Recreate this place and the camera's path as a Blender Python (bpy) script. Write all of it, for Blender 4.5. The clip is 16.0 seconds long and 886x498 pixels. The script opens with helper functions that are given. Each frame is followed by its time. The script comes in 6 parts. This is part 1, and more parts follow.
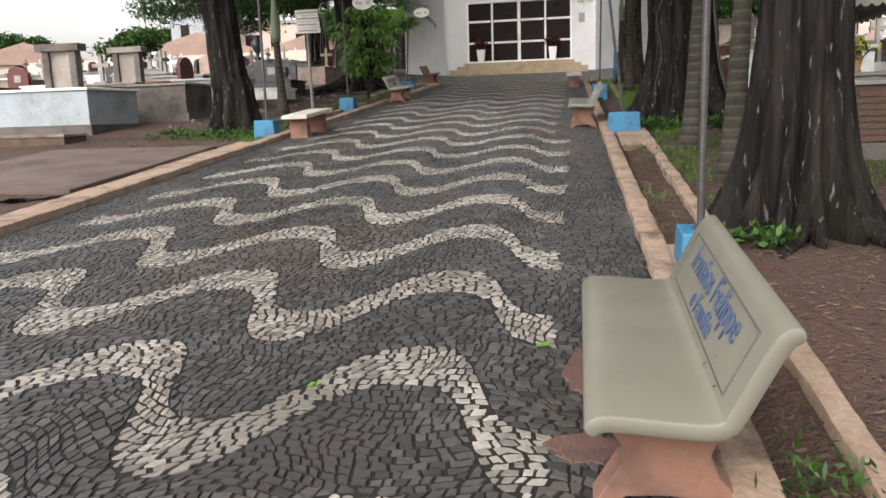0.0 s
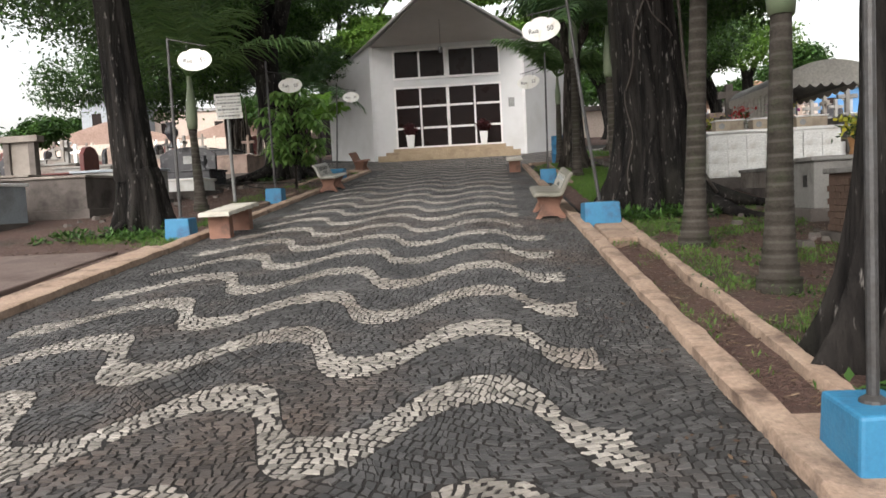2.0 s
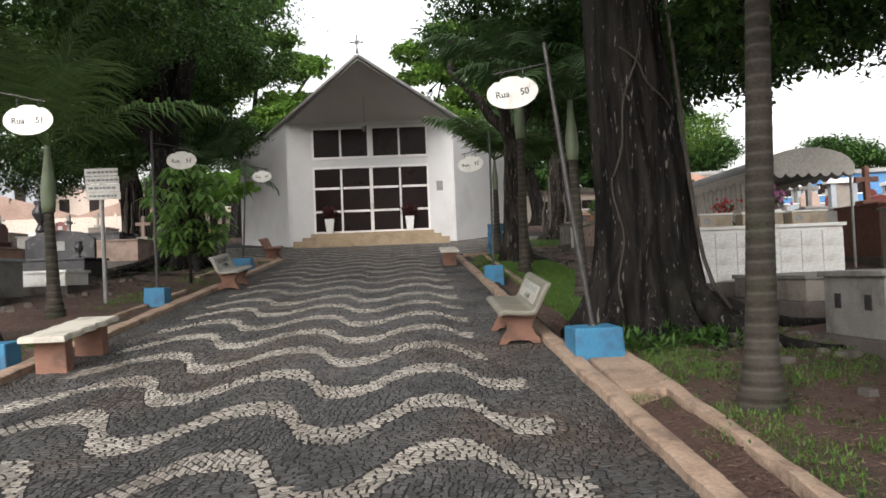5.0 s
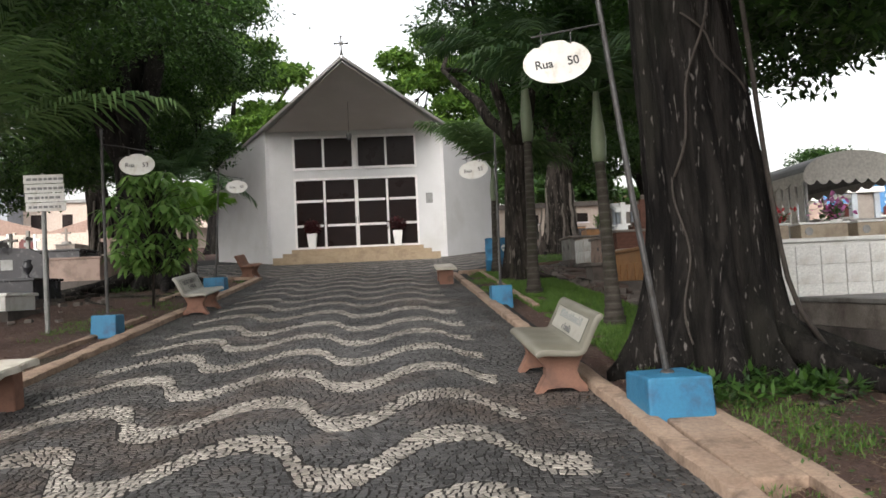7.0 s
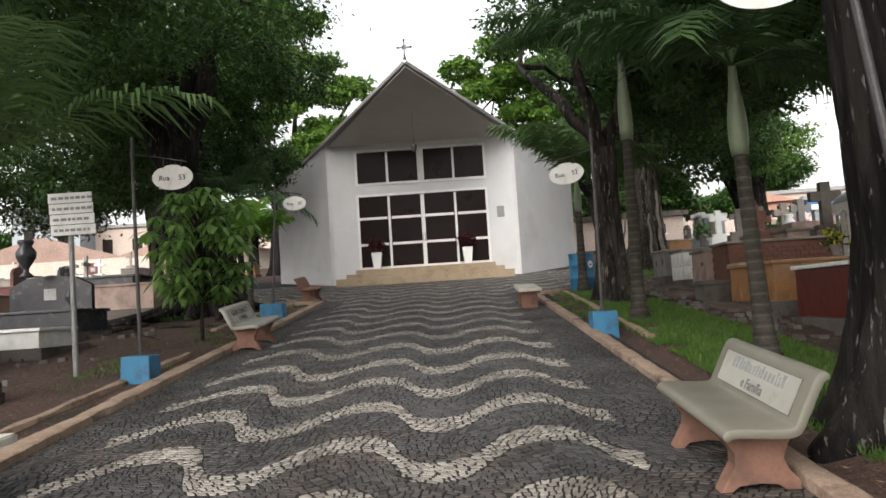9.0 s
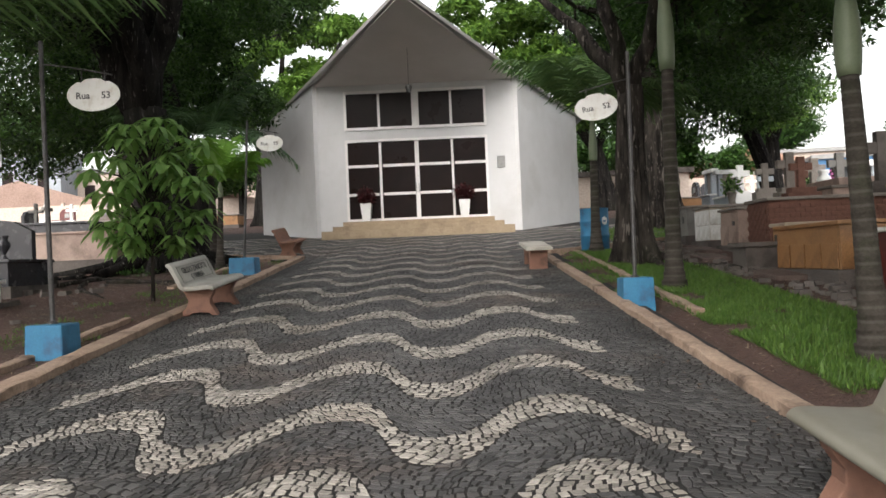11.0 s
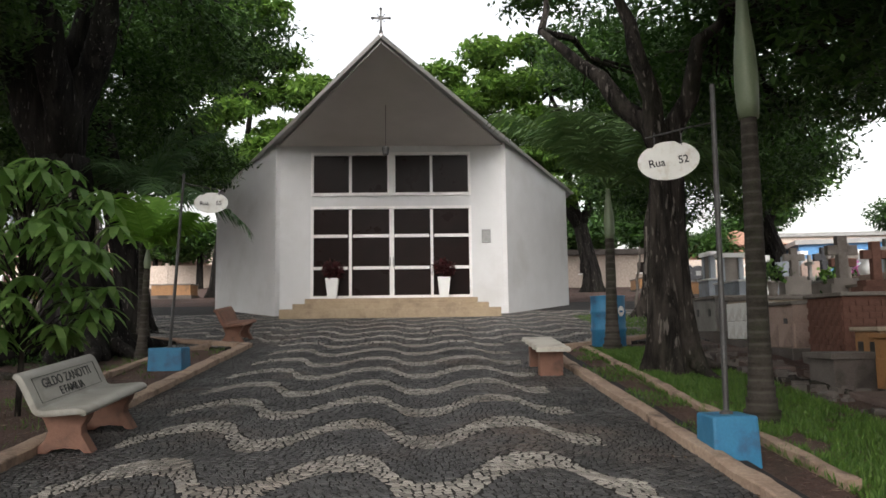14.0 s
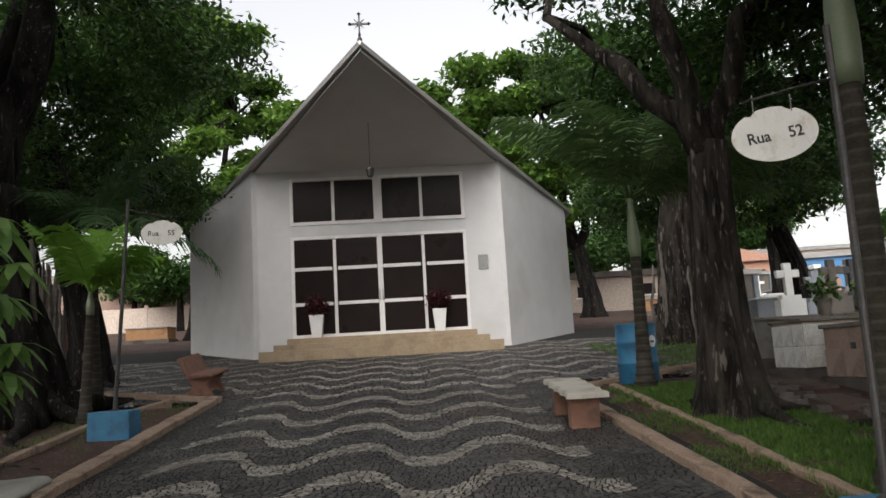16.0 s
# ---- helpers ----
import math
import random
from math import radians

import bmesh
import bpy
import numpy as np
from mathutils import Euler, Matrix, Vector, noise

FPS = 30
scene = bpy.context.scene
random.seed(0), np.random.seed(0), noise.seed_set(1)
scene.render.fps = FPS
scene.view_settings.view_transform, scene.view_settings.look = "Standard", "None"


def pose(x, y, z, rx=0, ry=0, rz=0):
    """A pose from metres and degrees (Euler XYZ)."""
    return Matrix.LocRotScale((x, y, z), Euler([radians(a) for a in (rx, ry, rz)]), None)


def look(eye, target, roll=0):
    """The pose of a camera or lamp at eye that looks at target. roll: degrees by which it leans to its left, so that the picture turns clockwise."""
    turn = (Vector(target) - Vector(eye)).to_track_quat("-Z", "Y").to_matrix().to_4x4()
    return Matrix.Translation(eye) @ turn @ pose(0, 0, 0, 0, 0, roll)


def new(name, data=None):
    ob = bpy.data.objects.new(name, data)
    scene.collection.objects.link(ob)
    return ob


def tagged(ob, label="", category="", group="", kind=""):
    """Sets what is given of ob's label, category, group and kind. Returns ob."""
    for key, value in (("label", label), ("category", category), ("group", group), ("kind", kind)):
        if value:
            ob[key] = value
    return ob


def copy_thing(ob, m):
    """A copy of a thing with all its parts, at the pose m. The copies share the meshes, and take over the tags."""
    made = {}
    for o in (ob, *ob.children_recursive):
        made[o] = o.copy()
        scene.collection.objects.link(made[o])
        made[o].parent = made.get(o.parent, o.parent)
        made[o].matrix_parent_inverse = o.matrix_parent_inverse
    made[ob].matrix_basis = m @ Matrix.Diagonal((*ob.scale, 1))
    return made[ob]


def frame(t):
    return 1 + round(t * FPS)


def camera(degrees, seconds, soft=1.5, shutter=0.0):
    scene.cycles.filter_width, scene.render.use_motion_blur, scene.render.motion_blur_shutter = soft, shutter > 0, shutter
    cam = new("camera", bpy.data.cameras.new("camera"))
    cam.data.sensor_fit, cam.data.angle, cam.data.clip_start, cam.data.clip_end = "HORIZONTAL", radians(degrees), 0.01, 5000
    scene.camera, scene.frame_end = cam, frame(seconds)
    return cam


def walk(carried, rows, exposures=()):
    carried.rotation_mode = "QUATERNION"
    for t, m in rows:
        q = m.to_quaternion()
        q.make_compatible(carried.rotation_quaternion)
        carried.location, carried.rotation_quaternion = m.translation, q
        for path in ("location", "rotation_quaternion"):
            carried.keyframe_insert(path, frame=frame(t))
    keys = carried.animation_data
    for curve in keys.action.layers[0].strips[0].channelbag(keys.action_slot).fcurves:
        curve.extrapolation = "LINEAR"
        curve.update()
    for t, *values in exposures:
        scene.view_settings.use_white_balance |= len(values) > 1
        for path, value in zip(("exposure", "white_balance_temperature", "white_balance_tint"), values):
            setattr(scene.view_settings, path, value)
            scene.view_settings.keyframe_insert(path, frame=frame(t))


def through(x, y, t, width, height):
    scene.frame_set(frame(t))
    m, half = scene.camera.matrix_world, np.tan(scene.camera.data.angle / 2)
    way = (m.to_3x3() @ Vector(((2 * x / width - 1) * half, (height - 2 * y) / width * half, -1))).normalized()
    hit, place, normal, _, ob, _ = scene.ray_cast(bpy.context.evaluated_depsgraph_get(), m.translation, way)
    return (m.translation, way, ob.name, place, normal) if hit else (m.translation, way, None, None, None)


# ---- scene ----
cam = camera(60.9, 16.0, soft=1.6)
PATH = [
    (0, (-0.01, 0.252, 1.578), (-0.364, 2.19, 1.232), -1.8),
    (0.5, (-0.236, 0.699, 1.606), (-0.581, 2.646, 1.303), -2.2),
    (1, (-0.495, 1.161, 1.616), (-0.864, 3.1, 1.295), -2.2),
    (1.5, (-0.658, 1.69, 1.636), (-0.947, 3.642, 1.312), -4.9),
    (2, (-0.752, 2.191, 1.746), (-0.902, 4.181, 1.608), -2.9),
    (2.5, (-0.844, 2.803, 1.827), (-0.776, 4.802, 1.852), -1.6),
    (3, (-0.88, 3.299, 1.938), (-0.76, 5.29, 2.093), -2.2),
    (3.5, (-0.999, 3.78, 1.982), (-0.92, 5.773, 2.13), -1.4),
    (4, (-1.059, 4.287, 2.015), (-0.965, 6.284, 2.082), -3.2),
    (4.2, (-1.029, 4.518, 2.054), (-0.977, 6.517, 2.089), -2.9),
    (6.3, (-1.371, 6.65, 2.233), (-1.215, 8.64, 2.362), -2.1),
    (6.5, (-1.376, 6.877, 2.233), (-1.212, 8.868, 2.323), -2.4),
    (7, (-1.367, 7.408, 2.312), (-1.243, 9.401, 2.415), -2.7),
    (7.5, (-1.447, 7.943, 2.374), (-1.382, 9.939, 2.49), -2.1),
    (8, (-1.442, 8.487, 2.411), (-1.374, 10.482, 2.529), -3.2),
    (8.5, (-1.515, 9.053, 2.463), (-1.56, 11.046, 2.617), -1.9),
    (9, (-1.628, 9.592, 2.522), (-1.669, 11.585, 2.676), -3.6),
    (9.5, (-1.62, 10.131, 2.576), (-1.6, 12.125, 2.72), -3.3),
    (9.7, (-1.631, 10.341, 2.569), (-1.644, 12.337, 2.698), -2.1),
    (11.8, (-1.825, 12.64, 2.732), (-1.86, 14.64, 2.744), -2.5),
    (12, (-1.847, 12.832, 2.77), (-1.908, 14.831, 2.785), -1.4),
    (12.5, (-1.93, 13.382, 2.799), (-2.049, 15.378, 2.829), -1.9),
    (13, (-1.998, 13.901, 2.811), (-2.056, 15.9, 2.795), -4.4),
    (13.5, (-1.975, 14.412, 2.941), (-1.982, 16.411, 3.026), -2.1),
    (14, (-2.043, 14.997, 3.024), (-1.981, 16.984, 3.247), -0.8),
    (14.5, (-2.034, 15.547, 3.045), (-1.926, 17.526, 3.318), -2.5),
    (15, (-2.066, 16.007, 3.108), (-1.976, 17.986, 3.38), -1.7),
    (15.5, (-2.151, 16.54, 3.187), (-2.05, 18.519, 3.46), -2.3),
    (16, (-2.136, 17.052, 3.231), (-2.04, 19.027, 3.531), -3.3),
]
EXPOSURE = [(t, e, 6550, 12) for t, e in ((0, -0.15), (0.5, -0.18), (2, -0.12), (4, -0.2), (6.5, -0.15), (9.5, -0.15), (12.0, 0.16), (13.2, 0.18), (14, -0.22), (14.6, -0.55), (16, -0.5))]
walk(cam, [(t, look(eye, target, roll)) for t, eye, target, roll in PATH], EXPOSURE)

# world: overcast daylight, thin bright cloud
world = bpy.data.worlds.new("overcast")
scene.world = world
world.use_nodes = True
wn = world.node_tree.nodes
wl = world.node_tree.links
sky = wn.new("ShaderNodeTexSky")
sky.sky_type = "NISHITA"
sky.sun_disc = False
sky.sun_elevation = radians(38)
sky.sun_rotation = radians(200)
sky.air_density, sky.dust_density, sky.ozone_density = 1.6, 5.0, 1.0
wash = wn.new("ShaderNodeHueSaturation")
wash.inputs["Saturation"].default_value = 0.16
wash.inputs["Value"].default_value = 2.9
wl.new(sky.outputs["Color"], wash.inputs["Color"])
wl.new(wash.outputs["Color"], wn["Background"].inputs["Color"])
wn["Background"].inputs["Strength"].default_value = 0.14
sun_data = bpy.data.lights.new("sun", "SUN")
sun_data.energy, sun_data.angle, sun_data.color = 0.6, radians(20), (1.0, 0.97, 0.92)
sun = new("sun", sun_data)
sun.matrix_world = look((3, -14, 34), (-3, 28, 0))

# ---- materials ----
def mat(name, base, second=None, scale=6.0, fine=60.0, rough=0.85, bump=0.3, contrast=(0.35, 0.7), metal=0.0, third=None, thirdscale=1.2, vary=0.0, coords="Object", stretch=None, spec=0.4, speck=0.62):
    """Two-scale mottled surface: base and second mixed by a coarse noise, grain by a fine one, a third colour as stains."""
    m = bpy.data.materials.new(name)
    m.use_nodes = True
    n, l = m.node_tree.nodes, m.node_tree.links
    p = n["Principled BSDF"]
    p.inputs["Metallic"].default_value = metal
    p.inputs["Specular IOR Level"].default_value = spec
    tc = n.new("ShaderNodeTexCoord")
    src = tc.outputs[coords]
    if coords == "World":
        src = None
    if stretch:
        mp = n.new("ShaderNodeMapping")
        mp.inputs["Scale"].default_value = stretch
        l.new(src, mp.inputs["Vector"])
        src = mp.outputs["Vector"]

    def nz(sc, detail=4.0, ro=0.6):
        t = n.new("ShaderNodeTexNoise")
        t.inputs["Scale"].default_value, t.inputs["Detail"].default_value, t.inputs["Roughness"].default_value = sc, detail, ro
        l.new(src, t.inputs["Vector"])
        return t.outputs["Fac"]

    def ramp(fac, lo, hi):
        r = n.new("ShaderNodeMapRange")
        r.inputs["From Min"].default_value, r.inputs["From Max"].default_value = lo, hi
        l.new(fac, r.inputs["Value"])
        return r.outputs["Result"]

    def mix(fac, a, b, mode="MIX"):
        x = n.new("ShaderNodeMix")
        x.data_type, x.blend_type = "RGBA", mode
        for k, v in ((0, fac), (6, a), (7, b)):
            if isinstance(v, (int, float)):
                x.inputs[k].default_value = v
            elif isinstance(v, tuple):
                x.inputs[k].default_value = (*v, 1)
            else:
                l.new(v, x.inputs[k])
        return x.outputs[2]

    second = second or tuple(c * 0.7 for c in base)
    coarse, grain = nz(scale), nz(fine, 3.0)
    col = mix(ramp(coarse, *contrast), base, second)
    if third:
        col = mix(ramp(nz(thirdscale, 5.0, 0.65), 0.52, 0.68), col, third)
    g = ramp(grain, 0.25, 0.75)
    dark = mix(1.0, col, (speck, speck, speck), "MULTIPLY")
    col = mix(g, dark, col)
    if vary:
        oi = n.new("ShaderNodeNewGeometry")
        hv = n.new("ShaderNodeHueSaturation")
        l.new(col, hv.inputs["Color"])
        r = n.new("ShaderNodeMapRange")
        r.inputs["To Min"].default_value, r.inputs["To Max"].default_value = 1 - vary, 1 + vary
        l.new(oi.outputs["Random Per Island"], r.inputs["Value"])
        l.new(r.outputs["Result"], hv.inputs["Value"])
        col = hv.outputs["Color"]
    l.new(col, p.inputs["Base Color"])
    rr = n.new("ShaderNodeMapRange")
    rr.inputs["To Min"].default_value, rr.inputs["To Max"].default_value = max(0.05, rough - 0.12), min(1.0, rough + 0.12)
    l.new(coarse, rr.inputs["Value"])
    l.new(rr.outputs["Result"], p.inputs["Roughness"])
    if bump:
        b = n.new("ShaderNodeBump")
        b.inputs["Strength"].default_value, b.inputs["Distance"].default_value = bump, 0.07 if bump > 0.9 else 0.02
        s2 = n.new("ShaderNodeMath")
        s2.operation = "ADD"
        l.new(coarse, s2.inputs[0])
        l.new(grain, s2.inputs[1])
        l.new(s2.outputs[0], b.inputs["Height"])
        l.new(b.outputs["Normal"], p.inputs["Normal"])
    return m


def leaf_mat(name, a, b, vary=0.35, through=0.35):
    m = bpy.data.materials.new(name)
    m.use_nodes = True
    n, l = m.node_tree.nodes, m.node_tree.links
    p = n["Principled BSDF"]
    geo = n.new("ShaderNodeNewGeometry")
    mx = n.new("ShaderNodeMix")
    mx.data_type = "RGBA"
    mx.inputs[6].default_value, mx.inputs[7].default_value = (*a, 1), (*b, 1)
    l.new(geo.outputs["Random Per Island"], mx.inputs[0])
    l.new(mx.outputs[2], p.inputs["Base Color"])
    p.inputs["Roughness"].default_value = 0.5
    p.inputs["Specular IOR Level"].default_value = 0.35
    tr = n.new("ShaderNodeBsdfTranslucent")
    l.new(mx.outputs[2], tr.inputs["Color"])
    ms = n.new("ShaderNodeMixShader")
    ms.inputs[0].default_value = through
    l.new(p.outputs[0], ms.inputs[1])
    l.new(tr.outputs[0], ms.inputs[2])
    l.new(ms.outputs[0], n["Material Output"].inputs["Surface"])
    return m


def bark_mat(name, groove_shade, ridge, fleck, flecks=0.64, scale=7.0, along=0.13, depth=0.06):
    """Furrowed bark: grooves with their shade put into the colour and paler ridges drawn out along z, with pale flakes
    on the ridges and a mossy cast.
    """
    m = bpy.data.materials.new(name)
    m.use_nodes = True
    n, l = m.node_tree.nodes, m.node_tree.links
    p = n["Principled BSDF"]
    p.inputs["Specular IOR Level"].default_value = 0.12
    p.inputs["Roughness"].default_value = 0.92
    tc = n.new("ShaderNodeTexCoord")

    def streak(sc, z, detail, rough):
        mp = n.new("ShaderNodeMapping")
        mp.inputs["Scale"].default_value = (1, 1, z)
        l.new(tc.outputs["Object"], mp.inputs["Vector"])
        t = n.new("ShaderNodeTexNoise")
        t.inputs["Scale"].default_value, t.inputs["Detail"].default_value, t.inputs["Roughness"].default_value = sc, detail, rough
        t.inputs["Distortion"].default_value = 0.35
        l.new(mp.outputs["Vector"], t.inputs["Vector"])
        return t.outputs["Fac"]

    def span(v, lo, hi, a=0.0, b=1.0):
        r = n.new("ShaderNodeMapRange")
        for k, x in (("From Min", lo), ("From Max", hi), ("To Min", a), ("To Max", b)):
            r.inputs[k].default_value = x
        l.new(v, r.inputs["Value"])
        return r.outputs["Result"]

    def blend(f, a, b):
        x = n.new("ShaderNodeMix")
        x.data_type = "RGBA"
        l.new(f, x.inputs[0])
        for k, v in ((6, a), (7, b)):
            if isinstance(v, tuple):
                x.inputs[k].default_value = (*v, 1)
            else:
                l.new(v, x.inputs[k])
        return x.outputs[2]

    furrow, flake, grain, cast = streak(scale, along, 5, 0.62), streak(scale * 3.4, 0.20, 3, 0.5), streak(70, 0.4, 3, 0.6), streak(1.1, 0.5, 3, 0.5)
    # near-black groove shade is coloured in where the bump height is low
    col = blend(span(furrow, 0.40, 0.62), groove_shade, ridge)
    col = blend(span(cast, 0.5, 0.75, 0, 0.5), col, (ridge[0] * 0.8, ridge[1] * 0.95, ridge[2] * 0.7))
    col = blend(span(flake, flecks, flecks + 0.07), col, fleck)
    l.new(col, p.inputs["Base Color"])
    add = n.new("ShaderNodeMath")
    add.operation = "MULTIPLY_ADD"
    l.new(flake, add.inputs[0])
    add.inputs[1].default_value = 0.4
    l.new(furrow, add.inputs[2])
    add2 = n.new("ShaderNodeMath")
    add2.operation = "MULTIPLY_ADD"
    l.new(grain, add2.inputs[0])
    add2.inputs[1].default_value = 0.12
    l.new(add.outputs[0], add2.inputs[2])
    b = n.new("ShaderNodeBump")
    b.inputs["Strength"].default_value, b.inputs["Distance"].default_value = 1.0, depth
    l.new(add2.outputs[0], b.inputs["Height"])
    l.new(b.outputs["Normal"], p.inputs["Normal"])
    return m


def palm_mat(name):
    """Grey palm bark: pale leaf scars in even rings, mossy blotches between them."""
    m = mat(name, (0.060, 0.052, 0.043), (0.032, 0.028, 0.022), 3, 40, 0.9, 0.5, third=(0.040, 0.046, 0.026), thirdscale=2.5, spec=0.15)
    n, l = m.node_tree.nodes, m.node_tree.links
    p = n["Principled BSDF"]
    base = p.inputs["Base Color"].links[0].from_socket
    tc = n.new("ShaderNodeTexCoord")
    w = n.new("ShaderNodeTexWave")
    w.wave_type, w.bands_direction = "BANDS", "Z"
    w.inputs["Scale"].default_value, w.inputs["Distortion"].default_value = 2.618, 0.6
    w.inputs["Detail"].default_value, w.inputs["Detail Scale"].default_value = 2.0, 3.0
    l.new(tc.outputs["Object"], w.inputs["Vector"])
    r = n.new("ShaderNodeMapRange")
    r.inputs["From Min"].default_value, r.inputs["From Max"].default_value = 0.80, 0.99
    r.inputs["To Max"].default_value = 0.26
    l.new(w.outputs["Fac"], r.inputs["Value"])
    x = n.new("ShaderNodeMix")
    x.data_type = "RGBA"
    l.new(r.outputs["Result"], x.inputs[0])
    l.new(base, x.inputs[6])
    x.inputs[7].default_value = (0.125, 0.115, 0.10, 1)
    l.new(x.outputs[2], p.inputs["Base Color"])
    return m


M = {}
# large dark patches: damp organic soil, with tree shade put into the colour too
M["soil"] = mat("red_soil", (0.106, 0.061, 0.048), (0.072, 0.039, 0.029), 0.7, 22, 0.95, 1.0, third=(0.047, 0.036, 0.023), thirdscale=0.55)
M["mortar"] = mat("dark_joint", (0.008, 0.0075, 0.007), (0.017, 0.013, 0.011), 1.2, 50, 0.95, 0.3)
M["stone_black"] = mat("basalt", (0.064, 0.062, 0.060), (0.040, 0.039, 0.038), 1.4, 40, 0.55, 0.15, vary=0.5, third=(0.078, 0.060, 0.049), thirdscale=0.45)
M["stone_white"] = mat("limestone", (0.290, 0.270, 0.238), (0.215, 0.196, 0.169), 1.6, 40, 0.65, 0.15, vary=0.42, third=(0.185, 0.160, 0.135), thirdscale=0.7)
M["kerb"] = mat("worn_salmon_kerb", (0.368, 0.268, 0.196), (0.290, 0.200, 0.143), 3.2, 30, 0.9, 0.6, third=(0.115, 0.076, 0.055), thirdscale=2.4)
M["salmon"] = mat("salmon_paint", (0.224, 0.114, 0.077), (0.192, 0.100, 0.070), 4, 40, 0.75, 0.25, third=(0.123, 0.068, 0.050), thirdscale=5, speck=0.82)
M["bench"] = mat("cream_terrazzo", (0.168, 0.160, 0.127), (0.147, 0.139, 0.110), 3, 120, 0.45, 0.04, third=(0.168, 0.156, 0.120), thirdscale=2.2, speck=0.9)
M["bench_white"] = mat("pale_terrazzo", (0.352, 0.341, 0.300), (0.315, 0.304, 0.266), 3, 120, 0.5, 0.04, third=(0.247, 0.236, 0.199), thirdscale=2.2, speck=0.9)
M["blue"] = mat("blue_paint", (0.030, 0.170, 0.300), (0.025, 0.140, 0.255), 4, 40, 0.55, 0.25, third=(0.038, 0.090, 0.165), thirdscale=3.5, speck=0.82)
M["metal"] = mat("dull_grey_steel", (0.09, 0.09, 0.09), (0.06, 0.055, 0.05), 8, 50, 0.5, 0.1, metal=0.5)
M["metal_lt"] = mat("galvanised", (0.33, 0.33, 0.32), (0.24, 0.24, 0.23), 8, 50, 0.45, 0.05, metal=0.6)
M["sign"] = mat("white_enamel", (0.72, 0.72, 0.68), (0.66, 0.66, 0.61), 6, 50, 0.4, 0.05, third=(0.56, 0.53, 0.46), thirdscale=9, speck=0.93)
M["ink"] = mat("black_paint", (0.03, 0.03, 0.03), (0.05, 0.05, 0.05), 10, 60, 0.6, 0.0)
M["ink_blue"] = mat("blue_lettering", (0.045, 0.075, 0.15), (0.08, 0.11, 0.19), 10, 60, 0.6, 0.0, speck=0.9)
M["white"] = mat("white_render", (0.60, 0.60, 0.595), (0.56, 0.56, 0.552), 1.3, 70, 0.85, 0.10, third=(0.525, 0.522, 0.508), thirdscale=0.5, speck=0.95)
M["soffit"] = mat("grey_white_soffit", (0.655, 0.626, 0.605), (0.605, 0.580, 0.559), 1.0, 60, 0.9, 0.05, speck=0.96)
M["frame"] = mat("white_frame", (0.78, 0.76, 0.74), (0.70, 0.68, 0.66), 5, 60, 0.5, 0.05, speck=0.95)
M["step"] = mat("beige_step_stone", (0.40, 0.305, 0.20), (0.33, 0.25, 0.16), 2.5, 50, 0.7, 0.1, third=(0.25, 0.185, 0.125), thirdscale=1.5)
M["glass"] = mat("dark_tinted_glass", (0.013, 0.0065, 0.0055), (0.008, 0.005, 0.0045), 1.0, 5, 0.3, 0.0, spec=0.12, speck=0.9)
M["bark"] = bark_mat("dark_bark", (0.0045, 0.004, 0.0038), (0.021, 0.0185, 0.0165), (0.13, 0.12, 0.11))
M["bark_lt"] = bark_mat("grey_bark", (0.009, 0.0075, 0.0065), (0.047, 0.040, 0.034), (0.12, 0.107, 0.093), 0.60, 5.5, 0.2, 0.08)
M["palm_trunk"] = palm_mat("palm_trunk")
M["palm_green"] = mat("crownshaft", (0.124, 0.161, 0.094), (0.158, 0.188, 0.116), 3, 40, 0.5, 0.05, speck=0.85)
M["leaf"] = leaf_mat("leaf_mid", (0.018, 0.048, 0.012), (0.062, 0.135, 0.024), through=0.3)
M["leaf_dark"] = leaf_mat("leaf_dark", (0.015, 0.040, 0.012), (0.072, 0.145, 0.029), through=0.3)
M["leaf_bright"] = leaf_mat("leaf_bright", (0.055, 0.125, 0.022), (0.17, 0.29, 0.05), through=0.4)
M["leaf_palm"] = leaf_mat("leaf_palm", (0.035, 0.08, 0.03), (0.07, 0.13, 0.04))
M["leaf_frond"] = leaf_mat("leaf_frond", (0.07, 0.14, 0.045), (0.13, 0.21, 0.07))
M["leaf_young"] = leaf_mat("leaf_young", (0.12, 0.26, 0.03), (0.17, 0.33, 0.05))
M["leaf_broad"] = leaf_mat("leaf_broad", (0.11, 0.23, 0.05), (0.20, 0.33, 0.09), through=0.45)
M["leaf_wine"] = leaf_mat("leaf_wine", (0.05, 0.012, 0.016), (0.085, 0.02, 0.02))
M["grass"] = leaf_mat("grass_blades", (0.043, 0.100, 0.018), (0.125, 0.215, 0.040))
M["dry"] = leaf_mat("dry_litter", (0.115, 0.075, 0.045), (0.05, 0.03, 0.02), through=0.05)
M["pot"] = mat("white_pot", (0.80, 0.80, 0.78), (0.74, 0.74, 0.72), 5, 50, 0.35, 0.03, speck=0.95)
M["grey_tomb"] = mat("grey_granite", (0.27, 0.26, 0.24), (0.20, 0.19, 0.175), 3, 60, 0.6, 0.2, third=(0.13, 0.12, 0.105), thirdscale=1.5)
M["dark_tomb"] = mat("black_granite", (0.035, 0.035, 0.04), (0.05, 0.05, 0.055), 5, 70, 0.25, 0.03)
M["pale_tomb"] = mat("pale_blue_render", (0.37, 0.41, 0.44), (0.32, 0.355, 0.38), 2, 50, 0.75, 0.2, third=(0.26, 0.275, 0.28), thirdscale=1.3)
M["white_tile"] = mat("white_glazed_tile", (0.78, 0.78, 0.75), (0.72, 0.72, 0.69), 3, 50, 0.3, 0.03, third=(0.58, 0.56, 0.51), thirdscale=1.6, speck=0.92)
